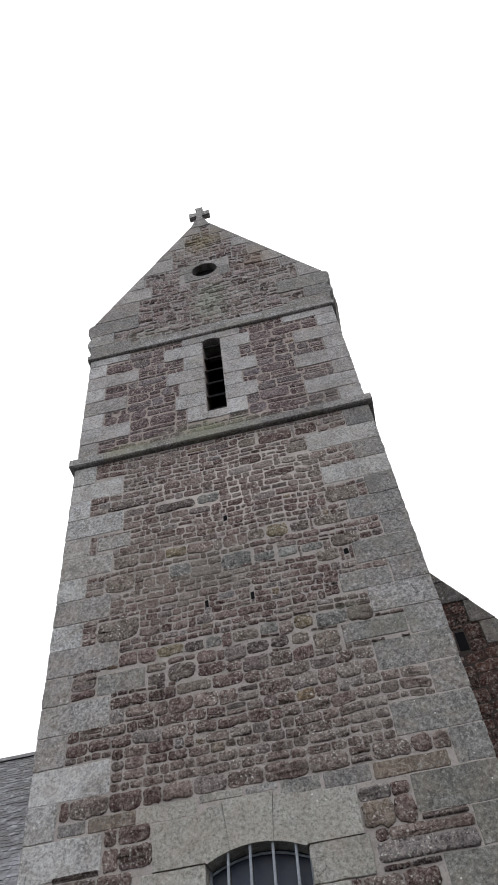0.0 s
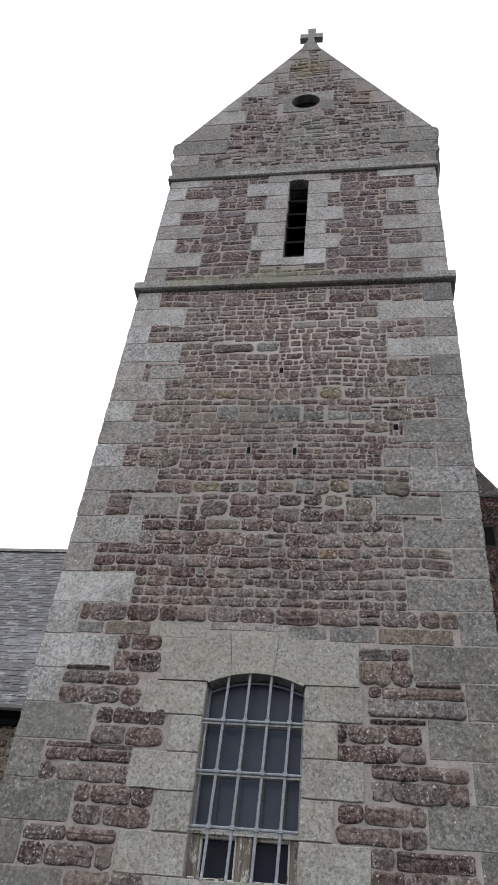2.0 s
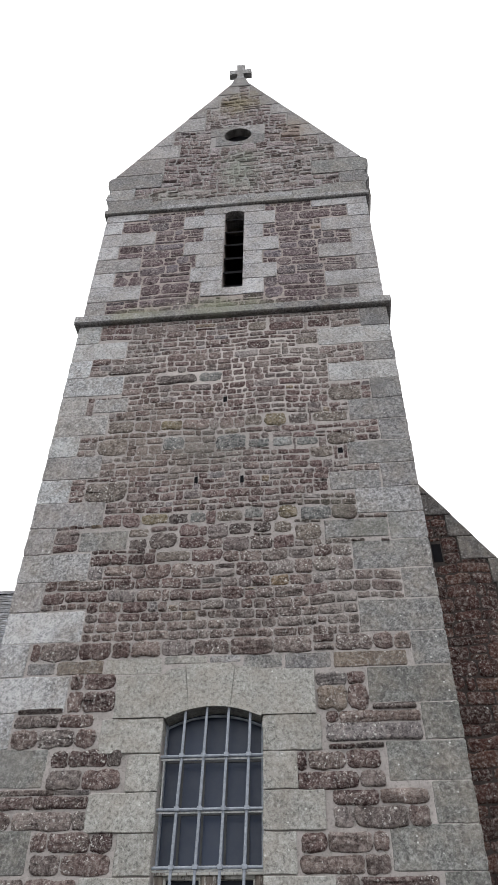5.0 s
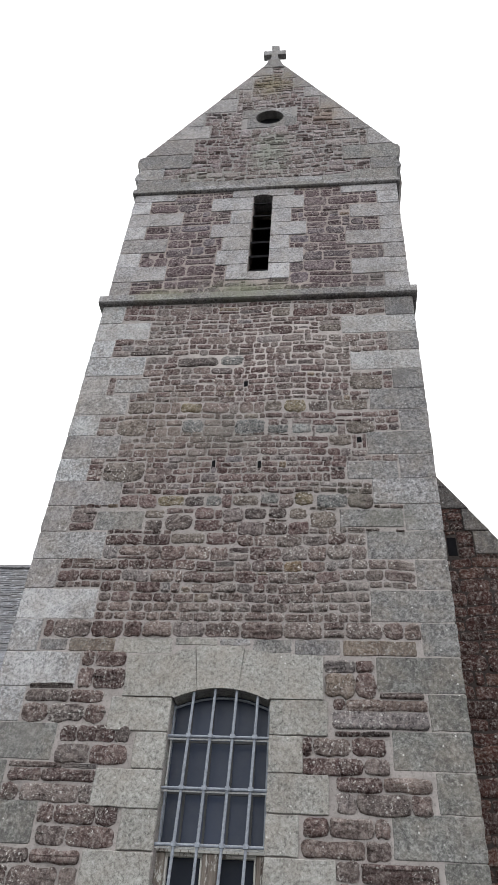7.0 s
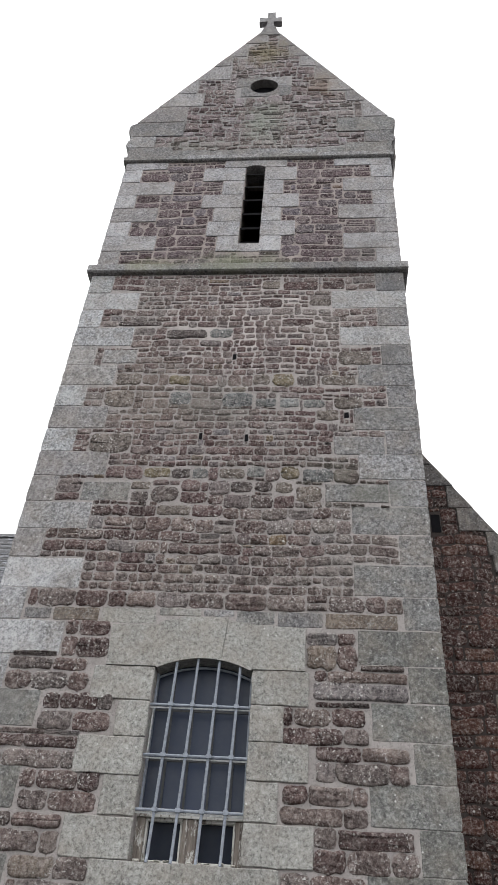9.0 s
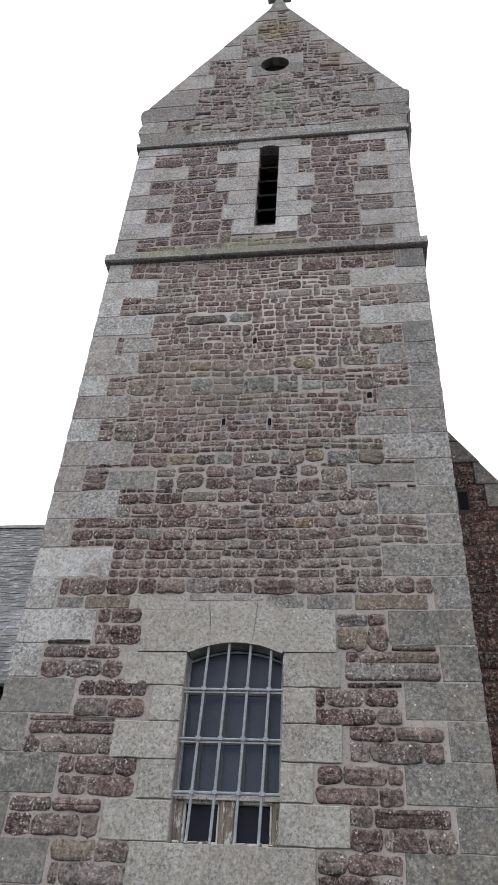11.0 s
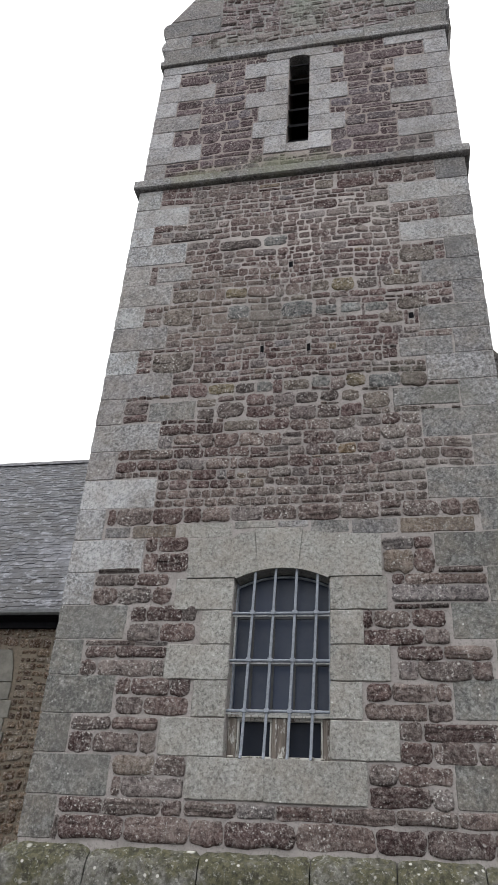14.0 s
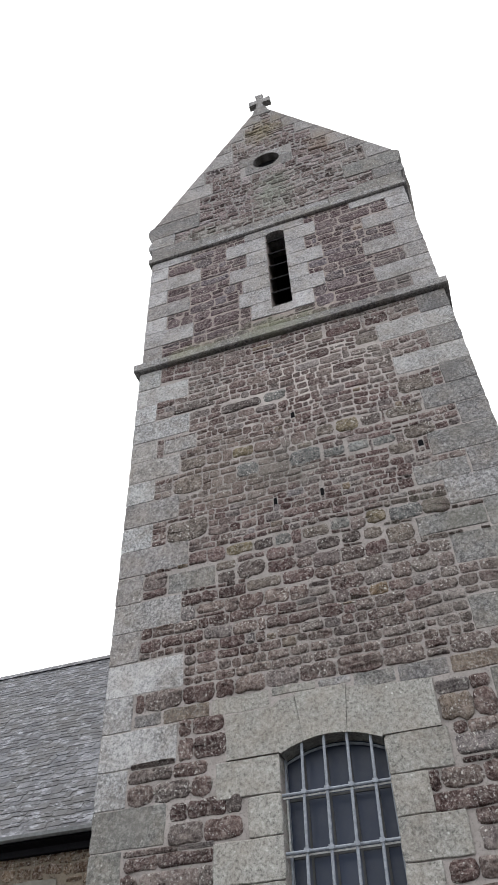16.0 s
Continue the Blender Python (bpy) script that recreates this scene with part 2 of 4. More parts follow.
granite_dark = granite_mat("stained_granite", base=((0.0, (0.185, 0.179, 0.185)), (0.4, (0.294, 0.289, 0.299)), (0.7, (0.261, 0.263, 0.259)), (0.85, (0.402, 0.402, 0.416)), (1.0, (0.468, 0.468, 0.486))), stain=0.37, stains=SOOT + GREENED, mot=1.25)
granite_belfry = granite_mat("belfry_granite", base=((0.0, (0.315, 0.299, 0.305)), (0.25, (0.430, 0.425, 0.444)), (0.6, (0.493, 0.491, 0.516)), (0.8, (0.378, 0.370, 0.380)), (1.0, (0.557, 0.557, 0.586))), stain=0.52, stains=GREENED)
granite_gable = granite_mat("gable_granite", base=((0.0, (0.246, 0.224, 0.226)), (0.5, (0.347, 0.330, 0.337)), (1.0, (0.459, 0.448, 0.461))), stain=0.42, stains=LICHEN)
granite_sill = granite_mat("plain_granite", base=((0.0, (0.287, 0.284, 0.265)), (1.0, (0.366, 0.363, 0.342))), stain=0.62, mot=0.7)
granite_low = granite_mat("lower_dark_granite", base=((0.0, (0.140, 0.140, 0.131)), (0.5, (0.188, 0.190, 0.174)), (1.0, (0.236, 0.241, 0.228))), stain=0.42, stains=SOOT)
ochre_stone = granite_mat("ochre_stone", base=((0.0, (0.115, 0.085, 0.066)), (1.0, (0.175, 0.132, 0.1))), stain=0.5)
mortar = mortar_mat("lime_mortar", (0.375, 0.347, 0.337), HAZE[1:2] + ((0.3, 10.3, 2.0, 1.2, (0.48, 0.44, 0.425), 0.7),))
mortar_belfry = mortar_mat("belfry_mortar", (0.37, 0.322, 0.308), GREENED)
mortar_dark = mortar_mat("old_mortar", (0.055, 0.045, 0.042))
mortar_ochre = mortar_mat("ochre_mortar", (0.2, 0.17, 0.135))
mortar_grey = mortar_mat("grey_mortar", (0.33, 0.318, 0.315), LICHEN)


def moss_mat():
    m = Mat("mossy_granite")
    col = m.mix(m.ramp(m.noise(14, 7, 0.75), (0.4, 0.0), (0.6, 1.0)), (0.075, 0.072, 0.066), (0.21, 0.205, 0.19))
    col = m.mix(m.ramp(m.noise(1.3, 6, 0.7, offset=3), (0.42, 0.0), (0.52, 0.85)), col, m.mix(m.ramp(m.noise(18, 6, 0.75, offset=1), (0.4, 0.0), (0.6, 1.0)), (0.03, 0.03, 0.016), (0.105, 0.1, 0.055)))
    col = m.mix(m.ramp(m.noise(26, 6, 0.75, offset=8), (0.56, 0.0), (0.62, 0.6)), col, (0.33, 0.33, 0.31))
    col = m.mix(m.ramp(m.noise(6, 8, 0.8, offset=15), (0.56, 0.0), (0.62, 0.85)), col, (0.03, 0.028, 0.022))
    col = m.dots(col, 5, 0.26, 0.2, (0.6, 0.59, 0.55))
    col = m.dots(col, 16, 0.3, 0.14, (0.5, 0.49, 0.46))
    m.bump(m.noise(22, 6, 0.75), 0.9, 0.012)
    return m.done(col, 0.95)


def slate_mat(islands):
    m = Mat("slate_joined" if islands else "slate")
    col = m.ramp(m.random(islands), (0.0, (0.049, 0.051, 0.061)), (0.4, (0.074, 0.077, 0.091)), (0.75, (0.095, 0.099, 0.115)), (1.0, (0.141, 0.145, 0.167)))
    col = m.mix(m.ramp(m.noise(1.1, 7, 0.75), (0.42, 0.0), (0.6, 0.75)), col, (0.09, 0.088, 0.09))
    col = m.mix(m.ramp(m.noise(7, 7, 0.8, stretch=(0.6, 1, 1), offset=9), (0.52, 0.0), (0.6, 0.8)), col, (0.3, 0.31, 0.345))
    col = m.patch(col, -3.5, 8.7, 1.0, 0.7, m.mix(0.75, col, (0.44, 0.45, 0.51)), 0.9)
    col = m.patch(col, -4.2, 6.7, 1.1, 0.6, m.mix(0.6, col, (0.3, 0.31, 0.35)), 0.8, 4)
    col = m.mix(m.ramp(m.noise(3.2, 8, 0.82, offset=13), (0.52, 0.0), (0.6, 0.5)), col, (0.06, 0.058, 0.056))
    col = m.mix(m.ramp(m.noise(16, 7, 0.8, stretch=(0.5, 1, 1), offset=5), (0.5, 0.0), (0.62, 0.5)), col, (0.05, 0.048, 0.05))
    m.bump(m.noise(30, 4, 0.6), 0.6, 0.008)
    return m.done(col, 0.62)


def plain_mat(name, colour, rough=0.6, metal=0.0, vary=0.35, scale=14):
    m = Mat(name)
    dark = tuple(c * (1 - vary) for c in colour)
    col = m.mix(m.ramp(m.noise(scale, 6, 0.7), (0.35, 0.0), (0.65, 1.0)), dark, colour)
    m.bump(m.noise(scale * 5, 3, 0.6), 0.25, 0.003)
    return m.done(col, rough, metal)


def weathered_wood(name="weathered_wood", paint=0.56):
    m = Mat(name)
    g = m.noise(30, 5, 0.7, stretch=(1.0, 1.0, 0.06))
    col = m.mix(m.ramp(g, (0.35, 0.0), (0.6, 1.0)), (0.07, 0.055, 0.05), (0.2, 0.175, 0.155))
    flake = m.noise(13, 6, 0.75, stretch=(1, 1, 0.25), offset=4)
    col = m.mix(m.ramp(flake, (paint - 0.03, 0.0), (paint + 0.03, 0.9)), col, (0.52, 0.52, 0.5))
    m.bump(g, 0.6, 0.006)
    m.bump(flake, 0.4, 0.004)
    return m.done(col, 0.85)


def glass_mat(name="dark_window_glass", light=1.0):
    m = Mat(name)
    col = m.ramp(m.random(False), (0.0, tuple(light * c for c in (0.012, 0.018, 0.034))), (1.0, tuple(light * c for c in (0.026, 0.036, 0.064))))
    col = m.mix(m.ramp(m.noise(4, 6, 0.7), (0.4, 0.0), (0.7, 0.5)), col, tuple(light * c for c in (0.04, 0.048, 0.066)))
    m.bump(m.noise(5, 2, 0.5), 0.06, 0.01)
    mm = m.done(col, 0.3)
    m.b.inputs["Specular IOR Level"].default_value = 0.24 * light
    return mm


moss = moss_mat()
slate = slate_mat(False)
slate_joined = slate_mat(True)
bar_metal = plain_mat("painted_steel", (0.27, 0.3, 0.35), 0.5, 0.0, 0.4, 25)
# louver slate; its near-black also paints shade in openings and under the eaves
louver_shade_mat = plain_mat("louver_slate_and_shade", (0.008, 0.008, 0.01), 0.7)
gutter_mat = plain_mat("zinc_gutter", (0.2, 0.21, 0.22), 0.5, 0.3)
louver_shade_mat.node_tree.nodes["Principled BSDF"].inputs["Specular IOR Level"].default_value = 0.04
# dark tone put in for the shade inside the tower
inside_mat = plain_mat("interior_shade_fill", (0.06, 0.055, 0.05), 0.95)
ground_mat = plain_mat("low_bounce_ground", (0.075, 0.073, 0.07), 0.95, 0.0, 0.45, 6)
render_mat = plain_mat("pale_dressed_stone", (0.2, 0.193, 0.172), 0.95, 0.0, 0.35, 7)
wood = weathered_wood()
painted_wood = weathered_wood("peeling_painted_wood", 0.43)
glass = glass_mat()
vent_glass = glass_mat("black_vent_glass", 0.4)
lead = plain_mat("lead_came", (0.045, 0.047, 0.05), 0.6)
lit_edge_strap_mat = plain_mat("lit_edge_and_strap_white", (0.55, 0.56, 0.57), 0.6, 0.0, 0.4, 30)


# ---- builders ----
def link_mesh(name, verts, faces, material, parent=None, smooth=False, label=""):
    me = bpy.data.meshes.new(name)
    me.from_pydata(verts, [], faces)
    me.materials.append(material)
    if smooth:
        me.polygons.foreach_set("use_smooth", [True] * len(me.polygons))
    me.update()
    ob = new(name, me)
    ob.parent = parent
    if label:
        ob["label"] = label
    return ob


def empty(name, at=(0, 0, 0)):
    ob = new(name)
    ob.location = at
    return ob


class Geo:
    """Gathers vertices and faces of one mesh."""

    def __init__(self):
        self.v, self.f = [], []

    def add(self, v, f):
        n = len(self.v)
        self.v += v
        self.f += [tuple(i + n for i in q) for q in f]
        return self

    def box(self, a, b):
        (x0, y0, z0), (x1, y1, z1) = a, b
        v = [(x, y, z) for z in (z0, z1) for y in (y0, y1) for x in (x0, x1)]
        return self.add(v, [(0, 2, 3, 1), (4, 5, 7, 6), (0, 1, 5, 4), (2, 6, 7, 3), (0, 4, 6, 2), (1, 3, 7, 5)])

    def pierced(self, outer, hole, y0, y1):
        """A wall slab (x0, x1, z0, z1) with a rectangular opening through it."""
        xs, zs = (outer[0], hole[0], hole[1], outer[1]), (outer[2], hole[2], hole[3], outer[3])
        v = [(x, y, z) for y in (y0, y1) for z in zs for x in xs]
        f = []
        for r in range(3):
            for c in range(3):
                if (r, c) != (1, 1):
                    a = r * 4 + c
                    f += [(a, a + 1, a + 5, a + 4), (a + 16, a + 20, a + 21, a + 17)]
        for loop, turn in (((0, 1, 2, 3, 7, 11, 15, 14, 13, 12, 8, 4), 1), ((5, 9, 10, 6), 1)):
            n = len(loop)
            f += [(loop[(i + 1) % n], loop[i], loop[i] + 16, loop[(i + 1) % n] + 16) for i in range(n)]
        return self.add(v, f)

    def prism_x(self, profile, x0, x1):
        """A profile of (y, z) points run along x."""
        n = len(profile)
        v = [(x, y, z) for x in (x0, x1) for y, z in profile]
        f = [(i, (i + 1) % n, n + (i + 1) % n, n + i) for i in range(n)]
        return self.add(v, f + [tuple(range(n))[::-1], tuple(range(n, 2 * n))])

    def prism_y(self, outline, y0, y1, bevel=0.0):
        """An outline of (x, z) points, counter-clockwise seen from the front, run back from y0 to y1 with an eased front edge."""
        n = len(outline)
        if bevel:
            cx, cz = sum(p[0] for p in outline) / n, sum(p[1] for p in outline) / n
            w = max(abs(p[0] - cx) for p in outline)
            h = max(abs(p[1] - cz) for p in outline)
            inner = [(cx + (x - cx) * (1 - bevel / w), cz + (z - cz) * (1 - bevel / h)) for x, z in outline]
            rings = [(y1, outline), (y0 + bevel * 0.8, outline), (y0, inner)]
        else:
            rings = [(y1, outline), (y0, outline)]
        v = [(x, y, z) for y, r in rings for x, z in r]
        f = []
        for k in range(len(rings) - 1):
            f += [(k * n + i, k * n + (i + 1) % n, (k + 1) * n + (i + 1) % n, (k + 1) * n + i) for i in range(n)]
        m = (len(rings) - 1) * n
        return self.add(v, f + [tuple(range(n))[::-1], tuple(range(m, m + n))])

    def tube(self, pts, r, sides=8):
        """A round bar along a line of points."""
        v, f = [], []
        for k, p in enumerate(pts):
            a, b = Vector(pts[max(k - 1, 0)]), Vector(pts[min(k + 1, len(pts) - 1)])
            d = (b - a).normalized()
            u = d.orthogonal().normalized()
            w = d.cross(u)
            v += [tuple(Vector(p) + r * (math.cos(6.2832 * i / sides) * u + math.sin(6.2832 * i / sides) * w)) for i in range(sides)]
        for k in range(len(pts) - 1):
            f += [(k * sides + i, k * sides + (i + 1) % sides, (k + 1) * sides + (i + 1) % sides, (k + 1) * sides + i) for i in range(sides)]
        e = (len(pts) - 1) * sides
        return self.add(v, f + [tuple(range(sides))[::-1], tuple(range(e, e + sides))])

    def make(self, name, material, parent=None, label="", smooth=False):
        return link_mesh(name, self.v, self.f, material, parent, smooth, label)


RNG = random.Random(7)


def block(name, x0, x1, z0, z1, y0, y1, material, parent, gap=0.004, bevel=0.008, label=""):
    """A dressed stone: a box with eased arrises and slightly uneven corners."""
    j = lambda k=1.0: RNG.uniform(-0.007, 0.007) * k
    a, b, c, d = x0 + gap, x1 - gap, z0 + gap, z1 - gap
    r = lambda: min(RNG.uniform(0.006, 0.03), (b - a) * 0.2, (d - c) * 0.2)
    o = []
    for cx, cz, ux, uz in ((a, c, 1, 1), (b, c, -1, 1), (b, d, -1, -1), (a, d, 1, -1)):
        e, g = r(), r()
        p, q, m = (cx, cz + uz * e), (cx + ux * g, cz), (cx + ux * g * 0.3, cz + uz * e * 0.3)
        o += [p, m, q] if ux * uz > 0 else [q, m, p]
    out = []
    for i, p in enumerate(o):
        out.append((p[0] + j(0.5), p[1] + j(0.5)))
        if i % 3 == 2:
            n = o[(i + 1) % 12]
            for k in (0.25, 0.5, 0.75):
                out.append((p[0] + (n[0] - p[0]) * k + j(), p[1] + (n[1] - p[1]) * k + j()))
    return Geo().prism_y(out, y0 + j(0.6), y1, bevel).make(name, material, parent, label)


def rubble(x0, x1, z0, z1, y, proud, rng):
    """Vertices and faces of one roughly squared field stone with rounded, uneven edges."""
    w, h = x1 - x0, z1 - z0
    q = min(w, h)
    pts = []
    for cx, cz, ux, uz in ((x0, z0, 1, 1), (x1, z0, -1, 1), (x1, z1, -1, -1), (x0, z1, 1, -1)):
        c = min(q * rng.uniform(0.1, 0.46), w * 0.42)
        e = min(q * rng.uniform(0.1, 0.42), h * 0.44)
        p, r = (cx, cz + uz * e), (cx + ux * c, cz)
        m = (cx + ux * c * 0.3, cz + uz * e * 0.3)
        pts += [p, m, r] if ux * uz > 0 else [r, m, p]
    out = []
    for i, p in enumerate(pts):
        out.append(p)
        if i % 3 == 2:
            n = pts[(i + 1) % 12]
            for k in (0.33, 0.67):
                out.append((p[0] + (n[0] - p[0]) * k + rng.uniform(-0.07, 0.07) * h, p[1] + (n[1] - p[1]) * k + rng.uniform(-0.11, 0.1) * h))
    cx, cz = (x0 + x1) / 2, (z0 + z1) / 2
    turn = rng.gauss(0, 0.014)
    out = [(cx + (x - cx) - (z - cz) * turn, cz + (z - cz) + (x - cx) * turn * 0.6) for x, z in out]
    n = len(out)
    tilt, lean = rng.uniform(-0.5, 0.5) * proud, rng.uniform(-0.5, 0.5) * proud
    v = [(x, y + 0.012, z) for x, z in out]
    ins = min(0.014, q * 0.12)
    for inset, depth in ((ins * 0.2, 0.35), (ins, 0.85), (ins + q * 0.2, 1.0)):
        for x, z in out:
            kx, kz = 1 - inset / (w / 2), 1 - inset / (h / 2)
            t = (x - cx) / w * 2 * tilt + (z - cz) / h * 2 * lean
            far = depth > 0.8
            v.append((cx + (x - cx) * kx, y - proud * depth - t * far + rng.uniform(-0.3, 0.3) * proud * far, cz + (z - cz) * kz))
    for x, z in out:
        k = rng.uniform(0.22, 0.36)
        v.append((cx + (x - cx) * k, y - proud * rng.uniform(0.9, 1.25), cz + (z - cz) * k))
    v.append((cx, y - proud * rng.uniform(0.8, 1.3), cz))
    f = []
    for k in range(4):
        f += [(k * n + i, k * n + (i + 1) % n, (k + 1) * n + (i + 1) % n, (k + 1) * n + i) for i in range(n)]
    f += [(4 * n + i, 4 * n + (i + 1) % n, 5 * n) for i in range(n)]
    return v, f


def lay(z_low, z_high, limits, blockers, heights, rng, joint=0.013, aspect=(0.9, 2.4), split=0.12, lines=None):
    """Cells (x0, x1, z0, z1) of coursed rubble between dressed blocks. limits(z0, z1) gives the ends of a course."""
    cells, z = [], z_low
    while z < z_high - 0.05:
        h = min(rng.uniform(*heights(z)), z_high - z)
        if lines:
            above = [q for q in lines if q > z + 0.03]
            h = (above[0] if above else z_high) - z
        if z_high - z - h < 0.07:
            h = z_high - z
        a, b = limits(z, z + h)
        if b - a > 0.12:
            cuts = sorted({a, b, *(x for r in blockers if r[2] < z + h and r[3] > z for x in r[:2] if a < x < b)})
            spans = []
            for p, q in zip(cuts, cuts[1:]):
                lo, hi, mid = z, z + h, (p + q) / 2
                for r in blockers:
                    if r[0] < mid < r[1] and r[2] < hi and r[3] > lo:
                        if r[2] - lo > hi - r[3]:
                            hi = min(hi, r[2])
                        else:
                            lo = max(lo, r[3])
                if hi - lo < 0.045:
                    continue
                if spans and spans[-1][1] == p and abs(spans[-1][2] - lo) + abs(spans[-1][3] - hi) < 0.01:
                    spans[-1] = (spans[-1][0], q, lo, hi)
                else:
                    spans.append((p, q, lo, hi))
            for p, q, lo, hi in spans:
                x = p
                while x < q - 0.02:
                    w = max(0.09, (hi - lo) * rng.uniform(*aspect) * (0.6 if rng.random() < 0.2 else 1))
                    if q - x - w < 0.1:
                        w = q - x
                    e = min(x + w, q)
                    g = joint * rng.uniform(0.6, 1.25) / 2 * (1.35 if 8.6 < z < 11.3 and x < 1.8 and (x > -0.7 or z > 9.6) else 1)
                    dz = rng.uniform(-0.012, 0.012)
                    if hi - lo > 0.12 and rng.random() < split:
                        s = lo + (hi - lo) * rng.choice((rng.uniform(0.22, 0.34), rng.uniform(0.62, 0.78), rng.uniform(0.4, 0.6)))
                        parts = ((lo, s), (s, hi))
                    else:
                        parts = ((lo, hi),)
                    for u, v in parts:
                        cells.append((x + g, e - g, u + g * rng.uniform(0.6, 1.4) + dz * 0.5, v - g * rng.uniform(0.6, 1.6) + dz * 0.5))
                    x = e
        z += h
    return [c for c in cells if c[1] - c[0] > 0.035 and c[3] - c[2] > 0.03]


def lay_stones(cells, y, proud, rng, single, stuff, parent, near, stuff_name="rubble_masonry", piece="stone", wander=0.05, low=5.6, even=True):
    """The cells chosen by near() become stones of their own, the others one joined part."""
    chosen = [c for c in cells if near(c)][:255 if parent.name == "lower_wall" else 300] if single else []
    rest = Geo()
    taken = set(chosen)
    for c in cells:
        loose = wander and c[2] > low
        if loose and c not in taken:
            grow = rng.uniform(-0.012, 0.012)
            c = (c[0], c[1], c[2] - grow, c[3] + grow)
        v, f = rubble(*c, y, proud * rng.uniform(0.6, 1.3) * (0.45 if even and c[2] > 7.5 else 0.7 if even and c[2] > 5.4 else 1), rng)
        if loose:
            fade = min(1.0, (c[2] - low) / 0.5)
            v = [(px, py, pz + fade * (wander * noise.noise(Vector((px * 0.9, 3.1, pz * 0.5))) + 0.4 * wander * noise.noise(Vector((px * 2.6, 8.2, pz * 1.5))))) for px, py, pz in v]
        if c in taken:
            link_mesh(piece, v, f, single, parent, True)
        else:
            rest.add(v, f)
    if rest.v:
        tagged(rest.make(stuff_name, stuff, parent, "", True), kind="stuff")


# ---- ground ----
# out of view; its dark tone is set to hold back light from below
tagged(Geo().box((-2500, -2500, -0.5), (2500, 2500, 0.0)).make("ground", ground_mat), "unseen ground, toned dark to limit bounce light", "ground", kind="structure")

# ---- church tower ----
W = 2.6            # half the width of the lower stage
DEPTH = 5.6
TOP = 11.45        # underside of the string course
PLINTH = 1.94
UP = 2.6         # half the width of the belfry stage
UZ0, UZ1 = 11.66, 14.98
UQ = 0.43
GZ = 15.2          # foot of the gable wall

tower = tagged(empty("church_tower"), "tall square granite and brown rubble church tower with a gabled top", "church tower")

# lower stage: four thick walls, the front one open for the window
lower = Geo().pierced((-W, W, 0, TOP), (-0.56, 0.53, 2.38, 5.12), 0, 0.7).make("lower_wall", mortar, tower, "brown rubble wall with pale lime joints")
# belfry stage, open for the narrow louvred slit
S = 0.185
belfry = Geo().pierced((-UP, UP, UZ0 - 0.2, GZ), (-S, S, 12.33, 14.82), 0.03, 0.6).make("belfry_wall", mortar_belfry, tower)
for half, z0, z1, th in ((W, 0, TOP, 0.7), (UP, UZ0 - 0.2, GZ, 0.6)):
    Geo().box((-half, th, z0), (-half + th, DEPTH - th, z1)).make("side_wall", mortar, tower)
    Geo().box((half - th, th, z0), (half, DEPTH - th, z1)).make("side_wall", mortar, tower)
    Geo().box((-half, DEPTH - th, z0), (half, DEPTH, z1)).make("back_wall", mortar, tower)
# unseen floors and a dark box, added to keep the belfry and the ground room dark
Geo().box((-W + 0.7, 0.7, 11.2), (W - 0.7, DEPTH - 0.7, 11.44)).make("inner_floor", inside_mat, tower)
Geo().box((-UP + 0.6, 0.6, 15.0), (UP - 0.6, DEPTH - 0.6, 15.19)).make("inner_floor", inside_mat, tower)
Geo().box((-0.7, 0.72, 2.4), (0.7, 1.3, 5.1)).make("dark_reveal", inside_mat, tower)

# plinth with a mossy sloped top, in several long stones
PROFILE = [(-0.15, 0.0), (-0.152, 0.9), (-0.15, 1.4), (-0.15, PLINTH - 0.26), (-0.148, PLINTH - 0.2), (-0.14, PLINTH - 0.15), (-0.12, PLINTH - 0.11), (-0.085, PLINTH - 0.075), (-0.045, PLINTH - 0.04), (-0.01, PLINTH - 0.01), (0.1, PLINTH)]
x = -W - 0.14
while x < W + 0.1:
    e = min(x + RNG.uniform(0.75, 1.3), W + 0.14)
    if W + 0.14 - e < 0.4:
        e = W + 0.14
    n = max(8, int((e - x) / 0.05))
    drop, g = RNG.uniform(-0.02, 0.012), Geo()
    for i in range(n + 1):
        px = x + 0.005 + (e - x - 0.01) * i / n
        edge = 0.022 * (1 - min(1, min(i, n - i) / 1.5)) ** 2
        for py, pz in PROFILE:
            q = 0.028 * noise.noise(Vector((px * 5, py * 9, pz * 6))) + 0.014 * noise.noise(Vector((px * 15, py * 22, pz * 15)))
            g.v.append((px, py - q + edge, max(0.0, pz + (drop + 0.8 * q - edge if pz > 1 else 0))))
    m = len(PROFILE)
    g.f += [(i * m + k, (i + 1) * m + k, (i + 1) * m + k + 1, i * m + k + 1) for i in range(n) for k in range(m - 1)]
    for i, turn in ((0, 1), (n, -1)):
        foot = len(g.v)
        g.v.append((g.v[i * m][0], 0.1, 0.0))
        g.f.append(tuple([*range(i * m, i * m + m), foot][::-turn]))
    g.make("plinth_stone", moss, tower, "mossy lichen-covered plinth stone", True)
    x = e

# corner stones, long and short in turn
LEFT_LONG = (0.89, 0.93, 0.79, 0.81, 0.98, 0.90, 0.96, 0.91, 0.81, 0.79, 0.86, 0.9)
RIGHT_LONG = (1.16, 1.04, 0.79, 0.87, 0.83, 0.95, 0.94, 0.92, 0.80, 0.85, 0.90, 0.9)


def bed(k):
    """Height of the joint above corner stone k, counted from the top."""
    return TOP if k == 0 else 11.415 - 0.4165 * k if k <= 16 else 4.751 - 0.4 * (k - 16)


